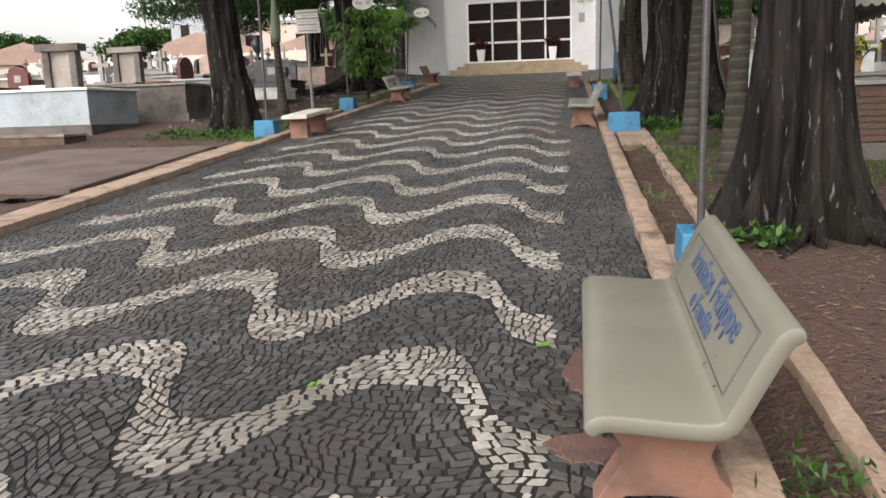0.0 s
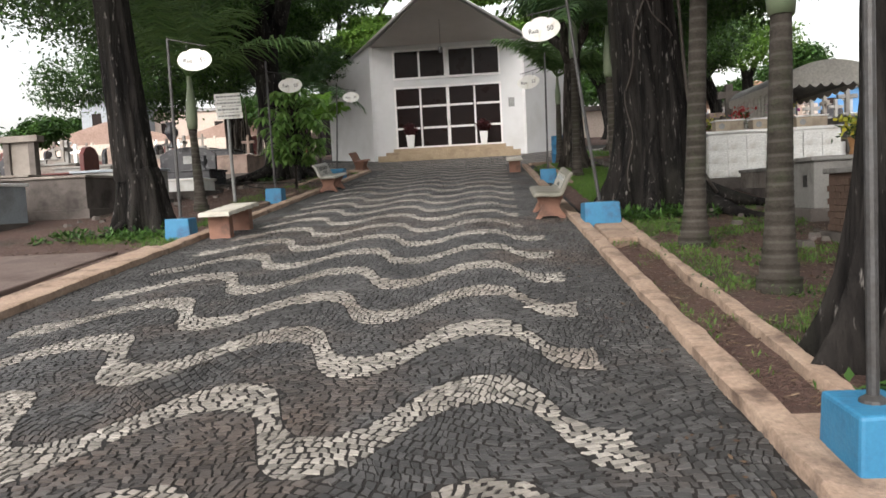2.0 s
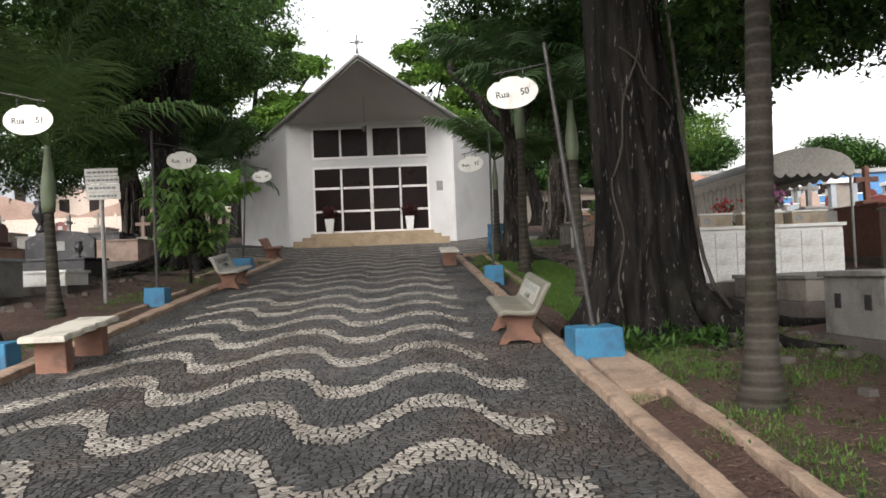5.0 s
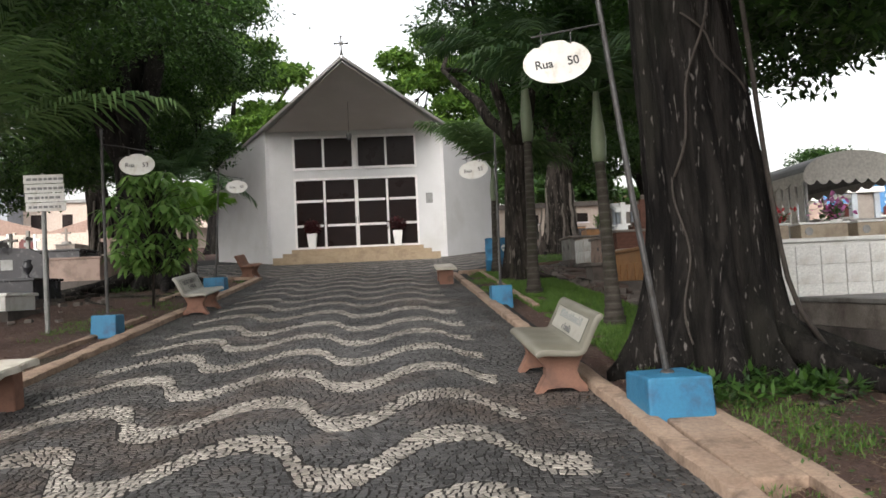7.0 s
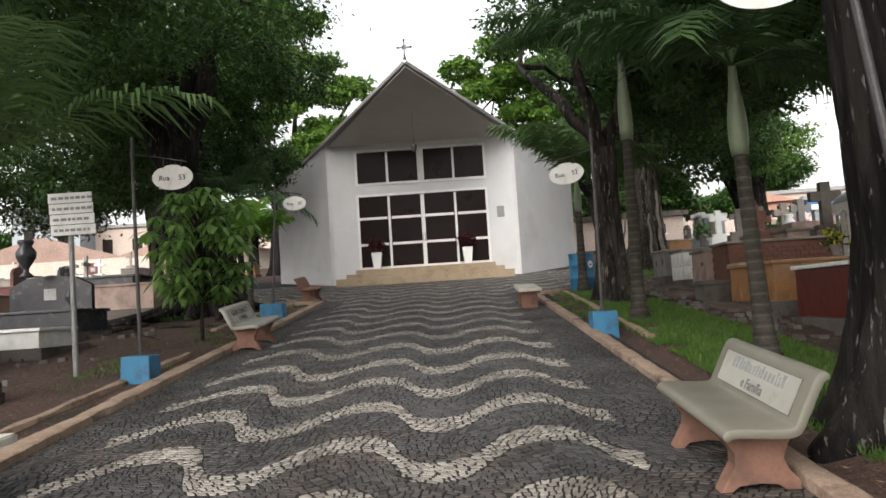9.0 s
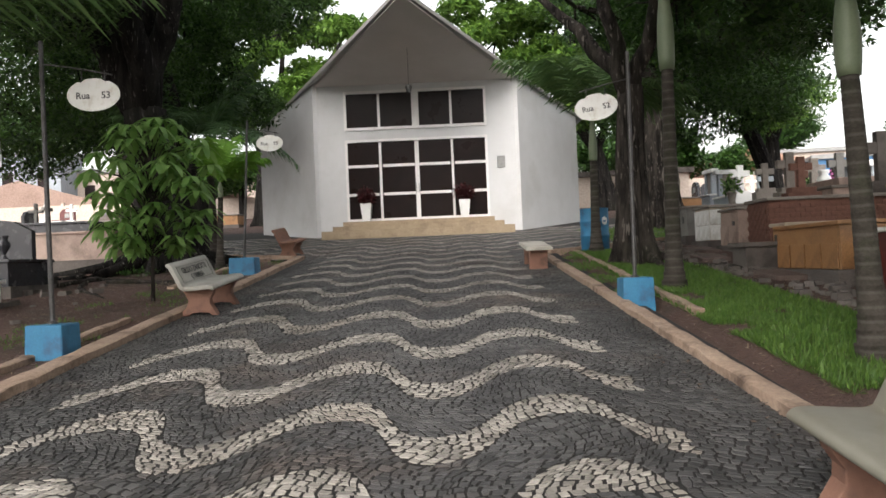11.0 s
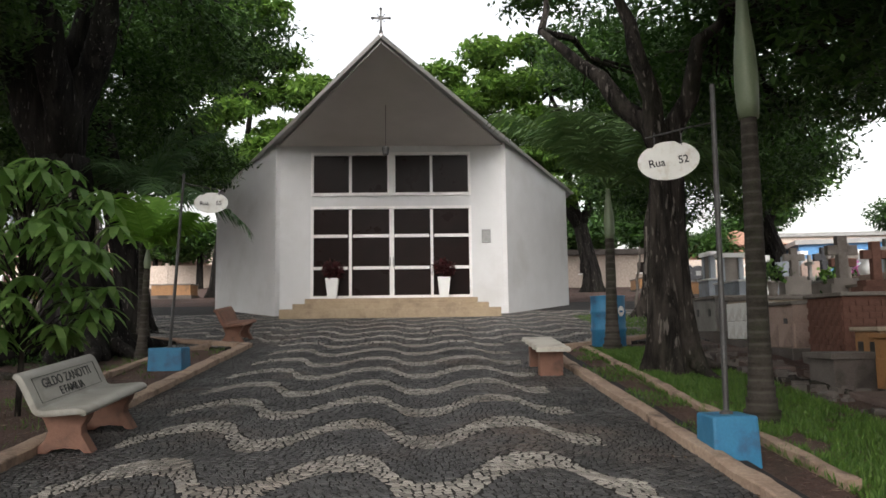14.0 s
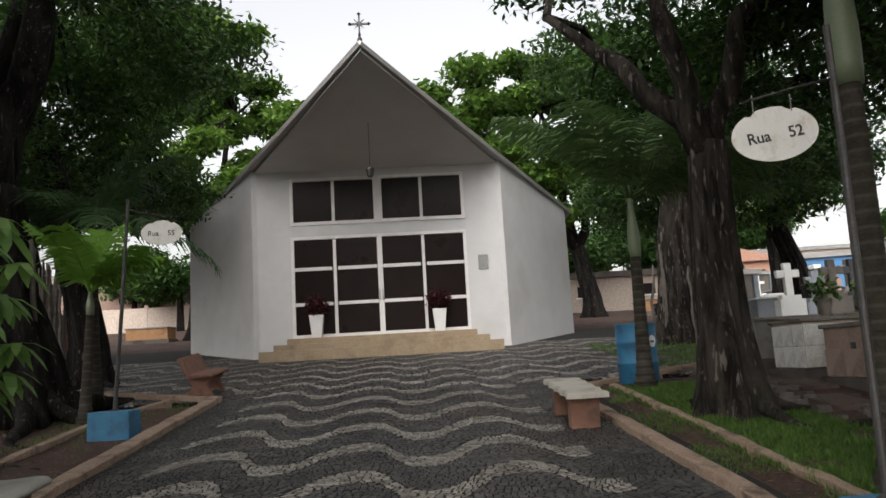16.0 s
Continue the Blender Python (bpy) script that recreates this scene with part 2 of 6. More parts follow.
M["pink_tomb"] = mat("pinkish_render", (0.46, 0.34, 0.28), (0.37, 0.27, 0.225), 2, 50, 0.8, 0.2, third=(0.23, 0.17, 0.14), thirdscale=1.3)
M["orange_tomb"] = mat("ochre_tile", (0.391, 0.204, 0.085), (0.340, 0.170, 0.072), 3, 50, 0.4, 0.05, third=(0.238, 0.128, 0.060), thirdscale=2)
M["maroon"] = mat("maroon_granite", (0.13, 0.025, 0.02), (0.09, 0.02, 0.018), 5, 70, 0.35, 0.03)
M["brick_red"] = mat("red_brick", (0.186, 0.090, 0.064), (0.136, 0.064, 0.047), 8, 60, 0.9, 0.4, vary=0.3)
M["concrete"] = mat("stained_concrete", (0.30, 0.27, 0.235), (0.20, 0.17, 0.145), 1.6, 50, 0.9, 0.4, third=(0.12, 0.095, 0.08), thirdscale=1.2)
M["dark_concrete"] = mat("blackened_concrete", (0.15, 0.13, 0.115), (0.085, 0.072, 0.064), 1.6, 50, 0.9, 0.4, third=(0.05, 0.042, 0.037), thirdscale=1.4)
M["worn_slab"] = mat("soil_stained_slab", (0.155, 0.115, 0.098), (0.10, 0.068, 0.056), 0.9, 40, 0.9, 0.5, third=(0.07, 0.046, 0.038), thirdscale=1.1)
M["house_wall"] = mat("far_house_wall", (0.62, 0.52, 0.44), (0.54, 0.45, 0.38), 0.4, 8, 0.9, 0.1)
M["house_red"] = mat("far_orange_wall", (0.48, 0.27, 0.195), (0.42, 0.235, 0.17), 0.4, 8, 0.9, 0.1)
M["roof_tile"] = mat("far_clay_roof", (0.38, 0.265, 0.215), (0.30, 0.205, 0.165), 0.8, 8, 0.9, 0.2)
M["tarp_blue"] = mat("blue_tarp", (0.075, 0.24, 0.48), (0.06, 0.20, 0.42), 0.8, 8, 0.5, 0.1)
M["canvas"] = mat("white_canvas", (0.66, 0.64, 0.58), (0.56, 0.54, 0.48), 1.2, 20, 0.8, 0.1)
M["canvas_grey"] = mat("grey_corrugated_sheet", (0.32, 0.32, 0.31), (0.25, 0.25, 0.245), 1.2, 20, 0.6, 0.1, metal=0.2)
M["red_flower"] = leaf_mat("red_flower", (0.5, 0.03, 0.03), (0.6, 0.10, 0.12))
M["pink_flower"] = leaf_mat("pink_flower", (0.5, 0.08, 0.3), (0.55, 0.25, 0.45))
M["yellow_flower"] = leaf_mat("yellow_flower", (0.6, 0.5, 0.05), (0.5, 0.55, 0.10))

# ---- building helpers ----
SLOPE = 0.0925


def G(y):
    """Height of the ground: one even slope up to the chapel and beyond."""
    return SLOPE * min(max(y, -40.0), 130.0)


def mesh_ob(name, bm, material, parent=None, smooth=False):
    me = bpy.data.meshes.new(name)
    bm.to_mesh(me)
    bm.free()
    for m in (material if isinstance(material, (list, tuple)) else [material]):
        me.materials.append(m)
    if smooth:
        me.polygons.foreach_set("use_smooth", [True] * len(me.polygons))
    ob = new(name, me)
    ob.parent = parent
    return ob


def part(name, bm, material, parent, label="", smooth=False):
    ob = mesh_ob(name, bm, material, parent, smooth)
    return tagged(ob, label)


def empty(name, m, label, category, group="", kind=""):
    e = new(name)
    e.matrix_basis = m
    e.empty_display_size = 0.2
    return tagged(e, label, category, group, kind)


def box(bm, x0, x1, y0, y1, z0, z1, bevel=0.0, taper=0.0):
    """A box added to bm, with its top drawn in by taper and its edges bevelled."""
    vs = [bm.verts.new((x, y, z)) for x, y, z in (
        (x0, y0, z0), (x1, y0, z0), (x1, y1, z0), (x0, y1, z0),
        (x0 + taper, y0 + taper, z1), (x1 - taper, y0 + taper, z1), (x1 - taper, y1 - taper, z1), (x0 + taper, y1 - taper, z1))]
    fs = [bm.faces.new([vs[i] for i in q]) for q in ((3, 2, 1, 0), (4, 5, 6, 7), (0, 1, 5, 4), (1, 2, 6, 5), (2, 3, 7, 6), (3, 0, 4, 7))]
    if bevel:
        es = list({e for f in fs for e in f.edges})
        bmesh.ops.bevel(bm, geom=es, offset=bevel, segments=2, affect="EDGES", profile=0.5)
    return bm


def boxes(*specs, bevel=0.0):
    bm = bmesh.new()
    for s in specs:
        box(bm, *s, bevel=bevel)
    return bm


def prism(bm, outline, y0, y1, bevel=0.0):
    """Extrudes an outline in x, z along y."""
    a = [bm.verts.new((x, y0, z)) for x, z in outline]
    b = [bm.verts.new((x, y1, z)) for x, z in outline]
    n = len(outline)
    f1 = bm.faces.new(a)
    f2 = bm.faces.new(b[::-1])
    sides = [bm.faces.new((a[i], b[i], b[(i + 1) % n], a[(i + 1) % n])) for i in range(n)]
    bmesh.ops.recalc_face_normals(bm, faces=[f1, f2, *sides])
    if bevel:
        es = list(f1.edges) + list(f2.edges)
        bmesh.ops.bevel(bm, geom=es, offset=bevel, segments=2, affect="EDGES", profile=0.5)
    return bm


def tube(bm, pts, radii, sides=10, cap=True, lobes=None):
    """A tapered tube through pts. lobes(i, angle) scales the radius."""
    rings = []
    up = Vector((0.13, 0.31, 0.94))
    for i, p in enumerate(pts):
        p = Vector(p)
        d = Vector(pts[min(i + 1, len(pts) - 1)]) - Vector(pts[max(i - 1, 0)])
        d.normalize()
        a = d.cross(Vector((1, 0, 0)) if abs(d.x) < 0.8 else Vector((0, 1, 0))).normalized()
        b = d.cross(a)
        ring = []
        for k in range(sides):
            th = 2 * math.pi * k / sides
            r = radii[i] * (lobes(i, th) if lobes else 1.0)
            ring.append(bm.verts.new(p + (a * math.cos(th) + b * math.sin(th)) * r))
        rings.append(ring)
    for r0, r1 in zip(rings, rings[1:]):
        for k in range(sides):
            bm.faces.new((r0[k], r0[(k + 1) % sides], r1[(k + 1) % sides], r1[k]))
    if cap:
        bm.faces.new(rings[0][::-1])
        bm.faces.new(rings[-1])
    return bm


def lathe(bm, profile, sides=20, centre=(0, 0)):
    """Turns a profile of (radius, z) round the z axis."""
    rings = [[bm.verts.new((centre[0] + r * math.cos(2 * math.pi * k / sides), centre[1] + r * math.sin(2 * math.pi * k / sides), z)) for k in range(sides)] for r, z in profile]
    for a, b in zip(rings, rings[1:]):
        for k in range(sides):
            bm.faces.new((a[k], a[(k + 1) % sides], b[(k + 1) % sides], b[k]))
    bm.faces.new(rings[0][::-1])
    bm.faces.new(rings[-1])
    return bm


def lettering(name, text, size, material, parent, m, label="", bold=0.004):
    """Words in the built-in font as a thin mesh."""
    cu = bpy.data.curves.new(name, "FONT")
    cu.body, cu.size, cu.extrude, cu.offset = text, size, 0.0015, bold * size
    cu.align_x, cu.align_y = "CENTER", "CENTER"
    tmp = bpy.data.objects.new(name, cu)
    me = bpy.data.meshes.new_from_object(tmp)
    bpy.data.objects.remove(tmp)
    me.materials.clear()
    me.materials.append(material)
    ob = new(name, me)
    ob.parent = parent
    ob.matrix_basis = m
    return tagged(ob, label)


def leaves_mesh(name, centres, rng, length, width, material, parent=None, droop=0.3, flat=0.5):
    """Small folded leaves, one at each centre, turned at random."""
    n = len(centres)
    yaw = rng.uniform(0, 2 * np.pi, n)
    pitch = rng.normal(-droop, flat, n)
    L = length * rng.uniform(0.6, 1.3, n)
    W = width * rng.uniform(0.6, 1.3, n)
    d = np.stack([np.cos(yaw) * np.cos(pitch), np.sin(yaw) * np.cos(pitch), np.sin(pitch)], 1)
    s = np.stack([-np.sin(yaw), np.cos(yaw), rng.normal(0, 0.45, n)], 1)
    s /= np.linalg.norm(s, axis=1)[:, None]
    up = np.cross(d, s)
    c = np.asarray(centres)
    a = c
    b = c + d * (L * 0.5)[:, None] + s * (W * 0.5)[:, None] - up * (0.12 * W)[:, None]
    e = c + d * L[:, None]
    f = c + d * (L * 0.5)[:, None] - s * (W * 0.5)[:, None] - up * (0.12 * W)[:, None]
    v = np.stack([a, b, e, f], 1).reshape(-1, 3)
    return quads_mesh(name, v, material, parent)


def quads_mesh(name, v, material, parent=None):
    me = bpy.data.meshes.new(name)
    n = len(v) // 4
    me.vertices.add(len(v))
    me.vertices.foreach_set("co", np.asarray(v, dtype=np.float32).ravel())
    me.loops.add(n * 4)
    me.loops.foreach_set("vertex_index", np.arange(n * 4, dtype=np.int32))
    me.polygons.add(n)
    me.polygons.foreach_set("loop_start", np.arange(0, n * 4, 4, dtype=np.int32))
    me.polygons.foreach_set("loop_total", np.full(n, 4, dtype=np.int32))
    me.update(calc_edges=True)
    me.materials.append(material)
    ob = new(name, me)
    ob.parent = parent
    return ob

# ---- ground ----
PATH_L, PATH_R = -5.47, 0.30


def kerb_x(y):
    """Inner edge of the kerb on the bench side with the long inscription benches."""
    return 0.46 - 0.0125 * (y - 5)


def ground_mesh():
    xs = sorted(set([-900, -300, -120, -70, -45, -30, -22] + [round(-16 + 0.25 * i, 2) for i in range(109)] + [14, 20, 28, 45, 70, 120, 300, 900]))
    ys = sorted(set([-900, -300, -100, -60, -40, -25, -14, -8, -4] + [round(-2 + 0.25 * i, 2) for i in range(189)] + [48, 52, 58, 66, 76, 88, 100, 115, 130, 160, 300, 900]))
    bm = bmesh.new()
    grid = []
    for y in ys:
        row = []
        for x in xs:
            z = G(y)
            near = -16 <= x <= 11 and -2 <= y <= 45
            if near:
                z += 0.035 * noise.noise((x * 0.7, y * 0.7, 0)) + 0.015 * noise.noise((x * 2.3, y * 2.3, 4))
            if (-5.7 < x < 0.8 and y < 31) or (30 <= y < 46 and -14 < x < 9):
                z = G(y) - 0.08
            row.append(bm.verts.new((x, y, z)))
        grid.append(row)
    for r0, r1 in zip(grid, grid[1:]):
        for k in range(len(xs) - 1):
            bm.faces.new((r0[k], r0[k + 1], r1[k + 1], r1[k]))
    return mesh_ob("ground", bm, M["soil"], smooth=True)


ground = tagged(ground_mesh(), "reddish bare soil with leaf litter sloping gently upward", "ground", kind="structure")


def sheet(name, x0, x1, y0, y1, lift, depth, material):
    bm = bmesh.new()
    vs = [bm.verts.new((x, y, G(y) + z)) for z in (lift - depth, lift) for x, y in ((x0, y0), (x1, y0), (x1, y1), (x0, y1))]
    for q in ((3, 2, 1, 0), (4, 5, 6, 7), (0, 1, 5, 4), (1, 2, 6, 5), (2, 3, 7, 6), (3, 0, 4, 7)):
        bm.faces.new([vs[i] for i in q])
    return mesh_ob(name, bm, material)


pavement = tagged(sheet("pavement", -5.62, 0.62, -12, 30.5, -0.007, 0.15, M["mortar"]), "wavy black and white stone mosaic walkway", "pavement", kind="structure")
plaza = tagged(sheet("pavement_plaza", -13, 8, 30.5, 46, -0.006, 0.15, M["mortar"]), "wavy black and white stone mosaic forecourt", "pavement", kind="structure")


def kerb_run(name, pts, width, height, seed, label):
    """A worn kerb along pts, uneven in height and edge, dropped with the slope."""
    rng = random.Random(seed)
    dense = []
    for (xa, ya), (xb, yb) in zip(pts, pts[1:]):
        n = max(2, int(math.hypot(xb - xa, yb - ya) / 0.12))
        dense += [(xa + (xb - xa) * i / n, ya + (yb - ya) * i / n) for i in range(n)]
    dense.append(pts[-1])
    bm = bmesh.new()
    rings = []
    for i, (x, y) in enumerate(dense):
        a, b = dense[max(0, i - 1)], dense[min(len(dense) - 1, i + 1)]
        d = Vector((b[0] - a[0], b[1] - a[1])).normalized()
        nx, ny = d.y, -d.x
        base = G(y)
        ring = []
        for u, z in ((-0.5, -0.12), (-0.5, height * 0.86), (-0.44, height * 0.98), (0.0, height), (0.44, height * 0.98), (0.5, height * 0.86), (0.5, -0.12)):
            w = u * width + 0.014 * noise.noise((x * 3 + seed, y * 3, u * 5)) + rng.uniform(-0.004, 0.004)
            zz = z + (0.017 * noise.noise((x * 2.1, y * 2.1 + seed, u * 3)) - 0.02 * max(0, noise.noise((x * 1.3, y * 1.3, seed + u))) + rng.uniform(-0.003, 0.003) if z > 0 else 0)
            ring.append(bm.verts.new((x + nx * w, y + ny * w, base + zz)))
        rings.append(ring)
    for r0, r1 in zip(rings, rings[1:]):
        for k in range(6):
            bm.faces.new((r0[k], r1[k], r1[k + 1], r0[k + 1]))
    bm.faces.new(rings[0])
    bm.faces.new(rings[-1][::-1])
    bmesh.ops.recalc_face_normals(bm, faces=bm.faces)
    ob = mesh_ob(name, bm, M["kerb"], smooth=True)
    ob.data.set_sharp_from_angle(angle=radians(40))
    return tagged(ob, label, "kerb", kind="structure")


KL = "worn salmon-painted concrete kerb beside the mosaic walk"
kerb_run("kerb", [(kerb_x(-12) + 0.09, -12), (kerb_x(29.2) + 0.09, 29.2)], 0.17, 0.08, 3, KL)
kerb_run("kerb", [(-5.56, -12), (-5.60, 12.6)], 0.42, 0.09, 8, "broad worn salmon concrete kerb beside the mosaic walk")
kerb_run("kerb", [(-5.50, 12.6), (-5.53, 30.4), (-6.3, 30.9), (-10.5, 33.6)], 0.22, 0.085, 9, KL)
kerb_run("kerb", [(1.02, -4), (1.02, 14.1)], 0.12, 0.07, 12, "thin worn salmon concrete border in the soil")
kerb_run("kerb", [(1.02, 20.4), (1.05, 29.2)], 0.12, 0.07, 13, "thin worn salmon concrete border beside the lawn")
kerb_run("kerb", [(0.45, 29.2), (6.0, 33.4), (9.0, 36.5)], 0.14, 0.08, 14, "pale concrete kerb edging the forecourt lawn")
kerb_run("kerb", [(-6.1, 16.6), (-6.05, 21.6)], 0.12, 0.06, 15, "thin worn salmon concrete border in the soil")
kerb_run("kerb", [(-6.75, 25.0), (-6.75, 28.8), (-6.35, 30.6)], 0.12, 0.06, 16, "thin worn salmon concrete border in the soil")

# ---- chapel ----
CX, CY, CZ = -2.95, 39.5, 3.65


def chapel():
    c = empty("chapel", pose(CX, CY, CZ), "white rendered chapel with a wide prow gable roof", "chapel")
    roof_z = lambda x: 6.68 - 0.267 * abs(x)
    # front wall round the glazing
    for q in ((-3.66, -2.64, 0, 0.25, -0.6, 5.60), (2.62, 3.66, 0, 0.25, -0.6, 5.60), (-2.64, 2.62, 0, 0.25, 5.36, 5.60),
              (-2.64, 2.62, 0.02, 0.24, 3.56, 3.91), (-2.64, 2.62, 0.02, 0.24, -0.6, 0.53)):
        part("front_wall", boxes(q), M["white"], c)
    for s in (-1, 1):
        bm = bmesh.new()
        p, q = Vector((3.56 * s, 0.05)), Vector(((6.42 if s > 0 else 6.66) * s, 4.5))
        d = (q - p).normalized()
        nrm = Vector((d.y * -s, d.x * s)) * 0.25
        out = []
        for v in (p, q):
            for off in (Vector((0, 0)), -nrm):
                w = v + off
                for z in (-0.8, roof_z(v.x) - 0.05):
                    out.append(bm.verts.new((w.x, w.y, z)))
        for f in ((0, 1, 5, 4), (2, 6, 7, 3), (0, 2, 3, 1), (4, 5, 7, 6), (1, 3, 7, 5), (0, 4, 6, 2)):
            bm.faces.new([out[i] for i in f])
        bmesh.ops.recalc_face_normals(bm, faces=bm.faces)
        part("wing_wall", bm, M["white"], c)
        part("side_wall", boxes((min(6.42 * s, 6.62 * s), max(6.42 * s, 6.62 * s), 4.5, 17, -0.8, 4.8)), M["white"], c)
    part("back_wall", boxes((-6.42, 6.42, 16.8, 17, -0.8, 4.8)), M["white"], c)
    part("inner_floor", boxes((-3.4, 3.4, 0.3, 16.7, 0.3, 0.5)), M["step"], c)
    # roof: two slabs, slanted front edges from the apex back to the eaves
    for s in (-1, 1):
        bm = bmesh.new()
        top = [(0, -6.5, 6.80), (6.95 * s, 4.85, 6.80 - 0.267 * 6.95), (6.95 * s, 17.4, 6.80 - 0.267 * 6.95), (0, 17.4, 6.80)]
        vt = [bm.verts.new(v) for v in top]
        vb = [bm.verts.new((x, y, z - 0.13)) for x, y, z in top]
        bm.faces.new(vt)
        bm.faces.new(vb[::-1])
        for i in range(4):
            bm.faces.new((vt[i], vb[i], vb[(i + 1) % 4], vt[(i + 1) % 4]))
        bmesh.ops.recalc_face_normals(bm, faces=bm.faces)
        part("roof", bm, M["white"], c)
        # rim board along the slanted edge
        bm = bmesh.new()
        tube(bm, [(0, -6.56, 6.72), (7.0 * s, 4.86, 6.72 - 0.267 * 7.0)], [0.06, 0.06], 4)
        part("rim_board", bm, M["frame"], c)
    # sloping soffit under the prow
    bm = bmesh.new()
    a = [(0, -6.42, 6.63), (-3.72, 0.03, 5.63), (3.72, 0.03, 5.63)]
    v0 = [bm.verts.new(p) for p in a]
    v1 = [bm.verts.new((x, y, z - 0.05)) for x, y, z in a]
    bm.faces.new(v0)
    bm.faces.new(v1[::-1])
    for i in range(3):
        bm.faces.new((v0[i], v1[i], v1[(i + 1) % 3], v0[(i + 1) % 3]))
    bmesh.ops.recalc_face_normals(bm, faces=bm.faces)
    part("soffit", bm, M["soffit"], c, "grey-white sloping soffit")
    # glazing
    cols = [-2.64, -1.35, 0.0, 1.31, 2.62]
    w = 0.045

    def glazed(name, z0, z1, bars, thick_mid):
        win = new(name)
        win.parent = c
        bm = boxes((-2.64, 2.62, -0.03, 0.12, z1 - 0.09, z1), (-2.64, 2.62, -0.03, 0.12, z0, z0 + 0.10), (-2.64, -2.55, -0.03, 0.12, z0 + 0.10, z1 - 0.09), (2.53, 2.62, -0.03, 0.12, z0 + 0.10, z1 - 0.09))
        part("frame", bm, M["frame"], win)
        zs = [z0 + 0.10, *bars, z1 - 0.09]
        for i, x in enumerate(cols[1:-1]):
            ww = thick_mid if i == 1 else w
            part("mullion", boxes((x - ww, x + ww, -0.02, 0.10, z0 + 0.10, z1 - 0.09)), M["frame"], win)
        for z in bars:
            for x0, x1 in zip(cols, cols[1:]):
                part("glazing_bar", boxes((x0 + 0.09, x1 - 0.09, -0.01, 0.09, z - 0.05, z + 0.05)), M["frame"], win)
        for z0_, z1_ in zip(zs, zs[1:]):
            for x0, x1 in zip(cols, cols[1:]):
                part("pane", boxes((x0 + 0.03, x1 - 0.03, 0.035, 0.047, z0_ + 0.01, z1_ - 0.01)), M["glass"], win)
        return win

    glazed("upper_window", 3.91, 5.36, [], 0.13)
    door = glazed("glazed_door", 0.53, 3.56, [1.53, 2.58], 0.075)
    for x in (-0.045, 0.045):
        bm = bmesh.new()
        tube(bm, [(x, -0.02, 1.55), (x, -0.06, 1.57), (x, -0.06, 1.85), (x, -0.02, 1.87)], [0.012] * 4, 6)
        part("handle", bm, M["metal"], door, "dark metal pull handle")
    # steps
    for i, (hw, yy) in enumerate(((2.74, -0.55), (3.06, -0.95), (3.40, -1.35))):
        zt = 0.52 - 0.175 * i
        part("step", boxes((-hw, hw, yy, 0.0 if i == 0 else yy + 0.40, -0.5, zt), bevel=0.012), M["step"], c)
    part("plaque", boxes((2.95, 3.24, -0.03, 0.0, 2.32, 2.76), bevel=0.008), M["metal_lt"], c, "small grey metal plaque")
    # hanging lamp on its chain
    bm = bmesh.new()
    tube(bm, [(-0.05, -3.0, 6.12), (-0.05, -3.0, 4.80)], [0.008, 0.008], 6)
    part("chain", bm, M["metal"], c)
    bm = bmesh.new()
    lathe(bm, [(0.03, 4.82), (0.10, 4.79), (0.11, 4.74), (0.08, 4.58), (0.05, 4.55)], 12, (-0.05, -3.0))
    part("hanging_lamp", bm, M["metal"], c, "small dark hanging lantern")
    # cross on the apex
    bm = bmesh.new()
    box(bm, -0.025, 0.025, -6.45, -6.41, 6.80, 7.62)
    box(bm, -0.26, -0.027, -6.45, -6.41, 7.28, 7.33)
    box(bm, 0.027, 0.26, -6.45, -6.41, 7.28, 7.33)
    for x, z in ((-0.26, 7.305), (0.26, 7.305), (0, 7.60)):
        lathe(bm, [(0.001, z - 0.055), (0.055, z), (0.001, z + 0.055)], 8, (x, -6.43))
    for k in range(4):
        a = math.pi / 4 + k * math.pi / 2
        tube(bm, [(0.05 * math.cos(a), -6.43, 7.305 + 0.05 * math.sin(a)), (0.19 * math.cos(a), -6.43, 7.305 + 0.19 * math.sin(a))], [0.018, 0.008], 6)
    lathe(bm, [(0.07, 6.80), (0.07, 6.86), (0.03, 6.95), (0.045, 7.0), (0.02, 7.05)], 8, (0, -6.43))
    for v in bm.verts:
        v.co = Vector((v.co.x * 0.82, v.co.y, 6.80 + (v.co.z - 6.80) * 0.82))
    part("roof_cross", bm, M["metal"], c, "ornate grey metal cross")
    return c


chapel()


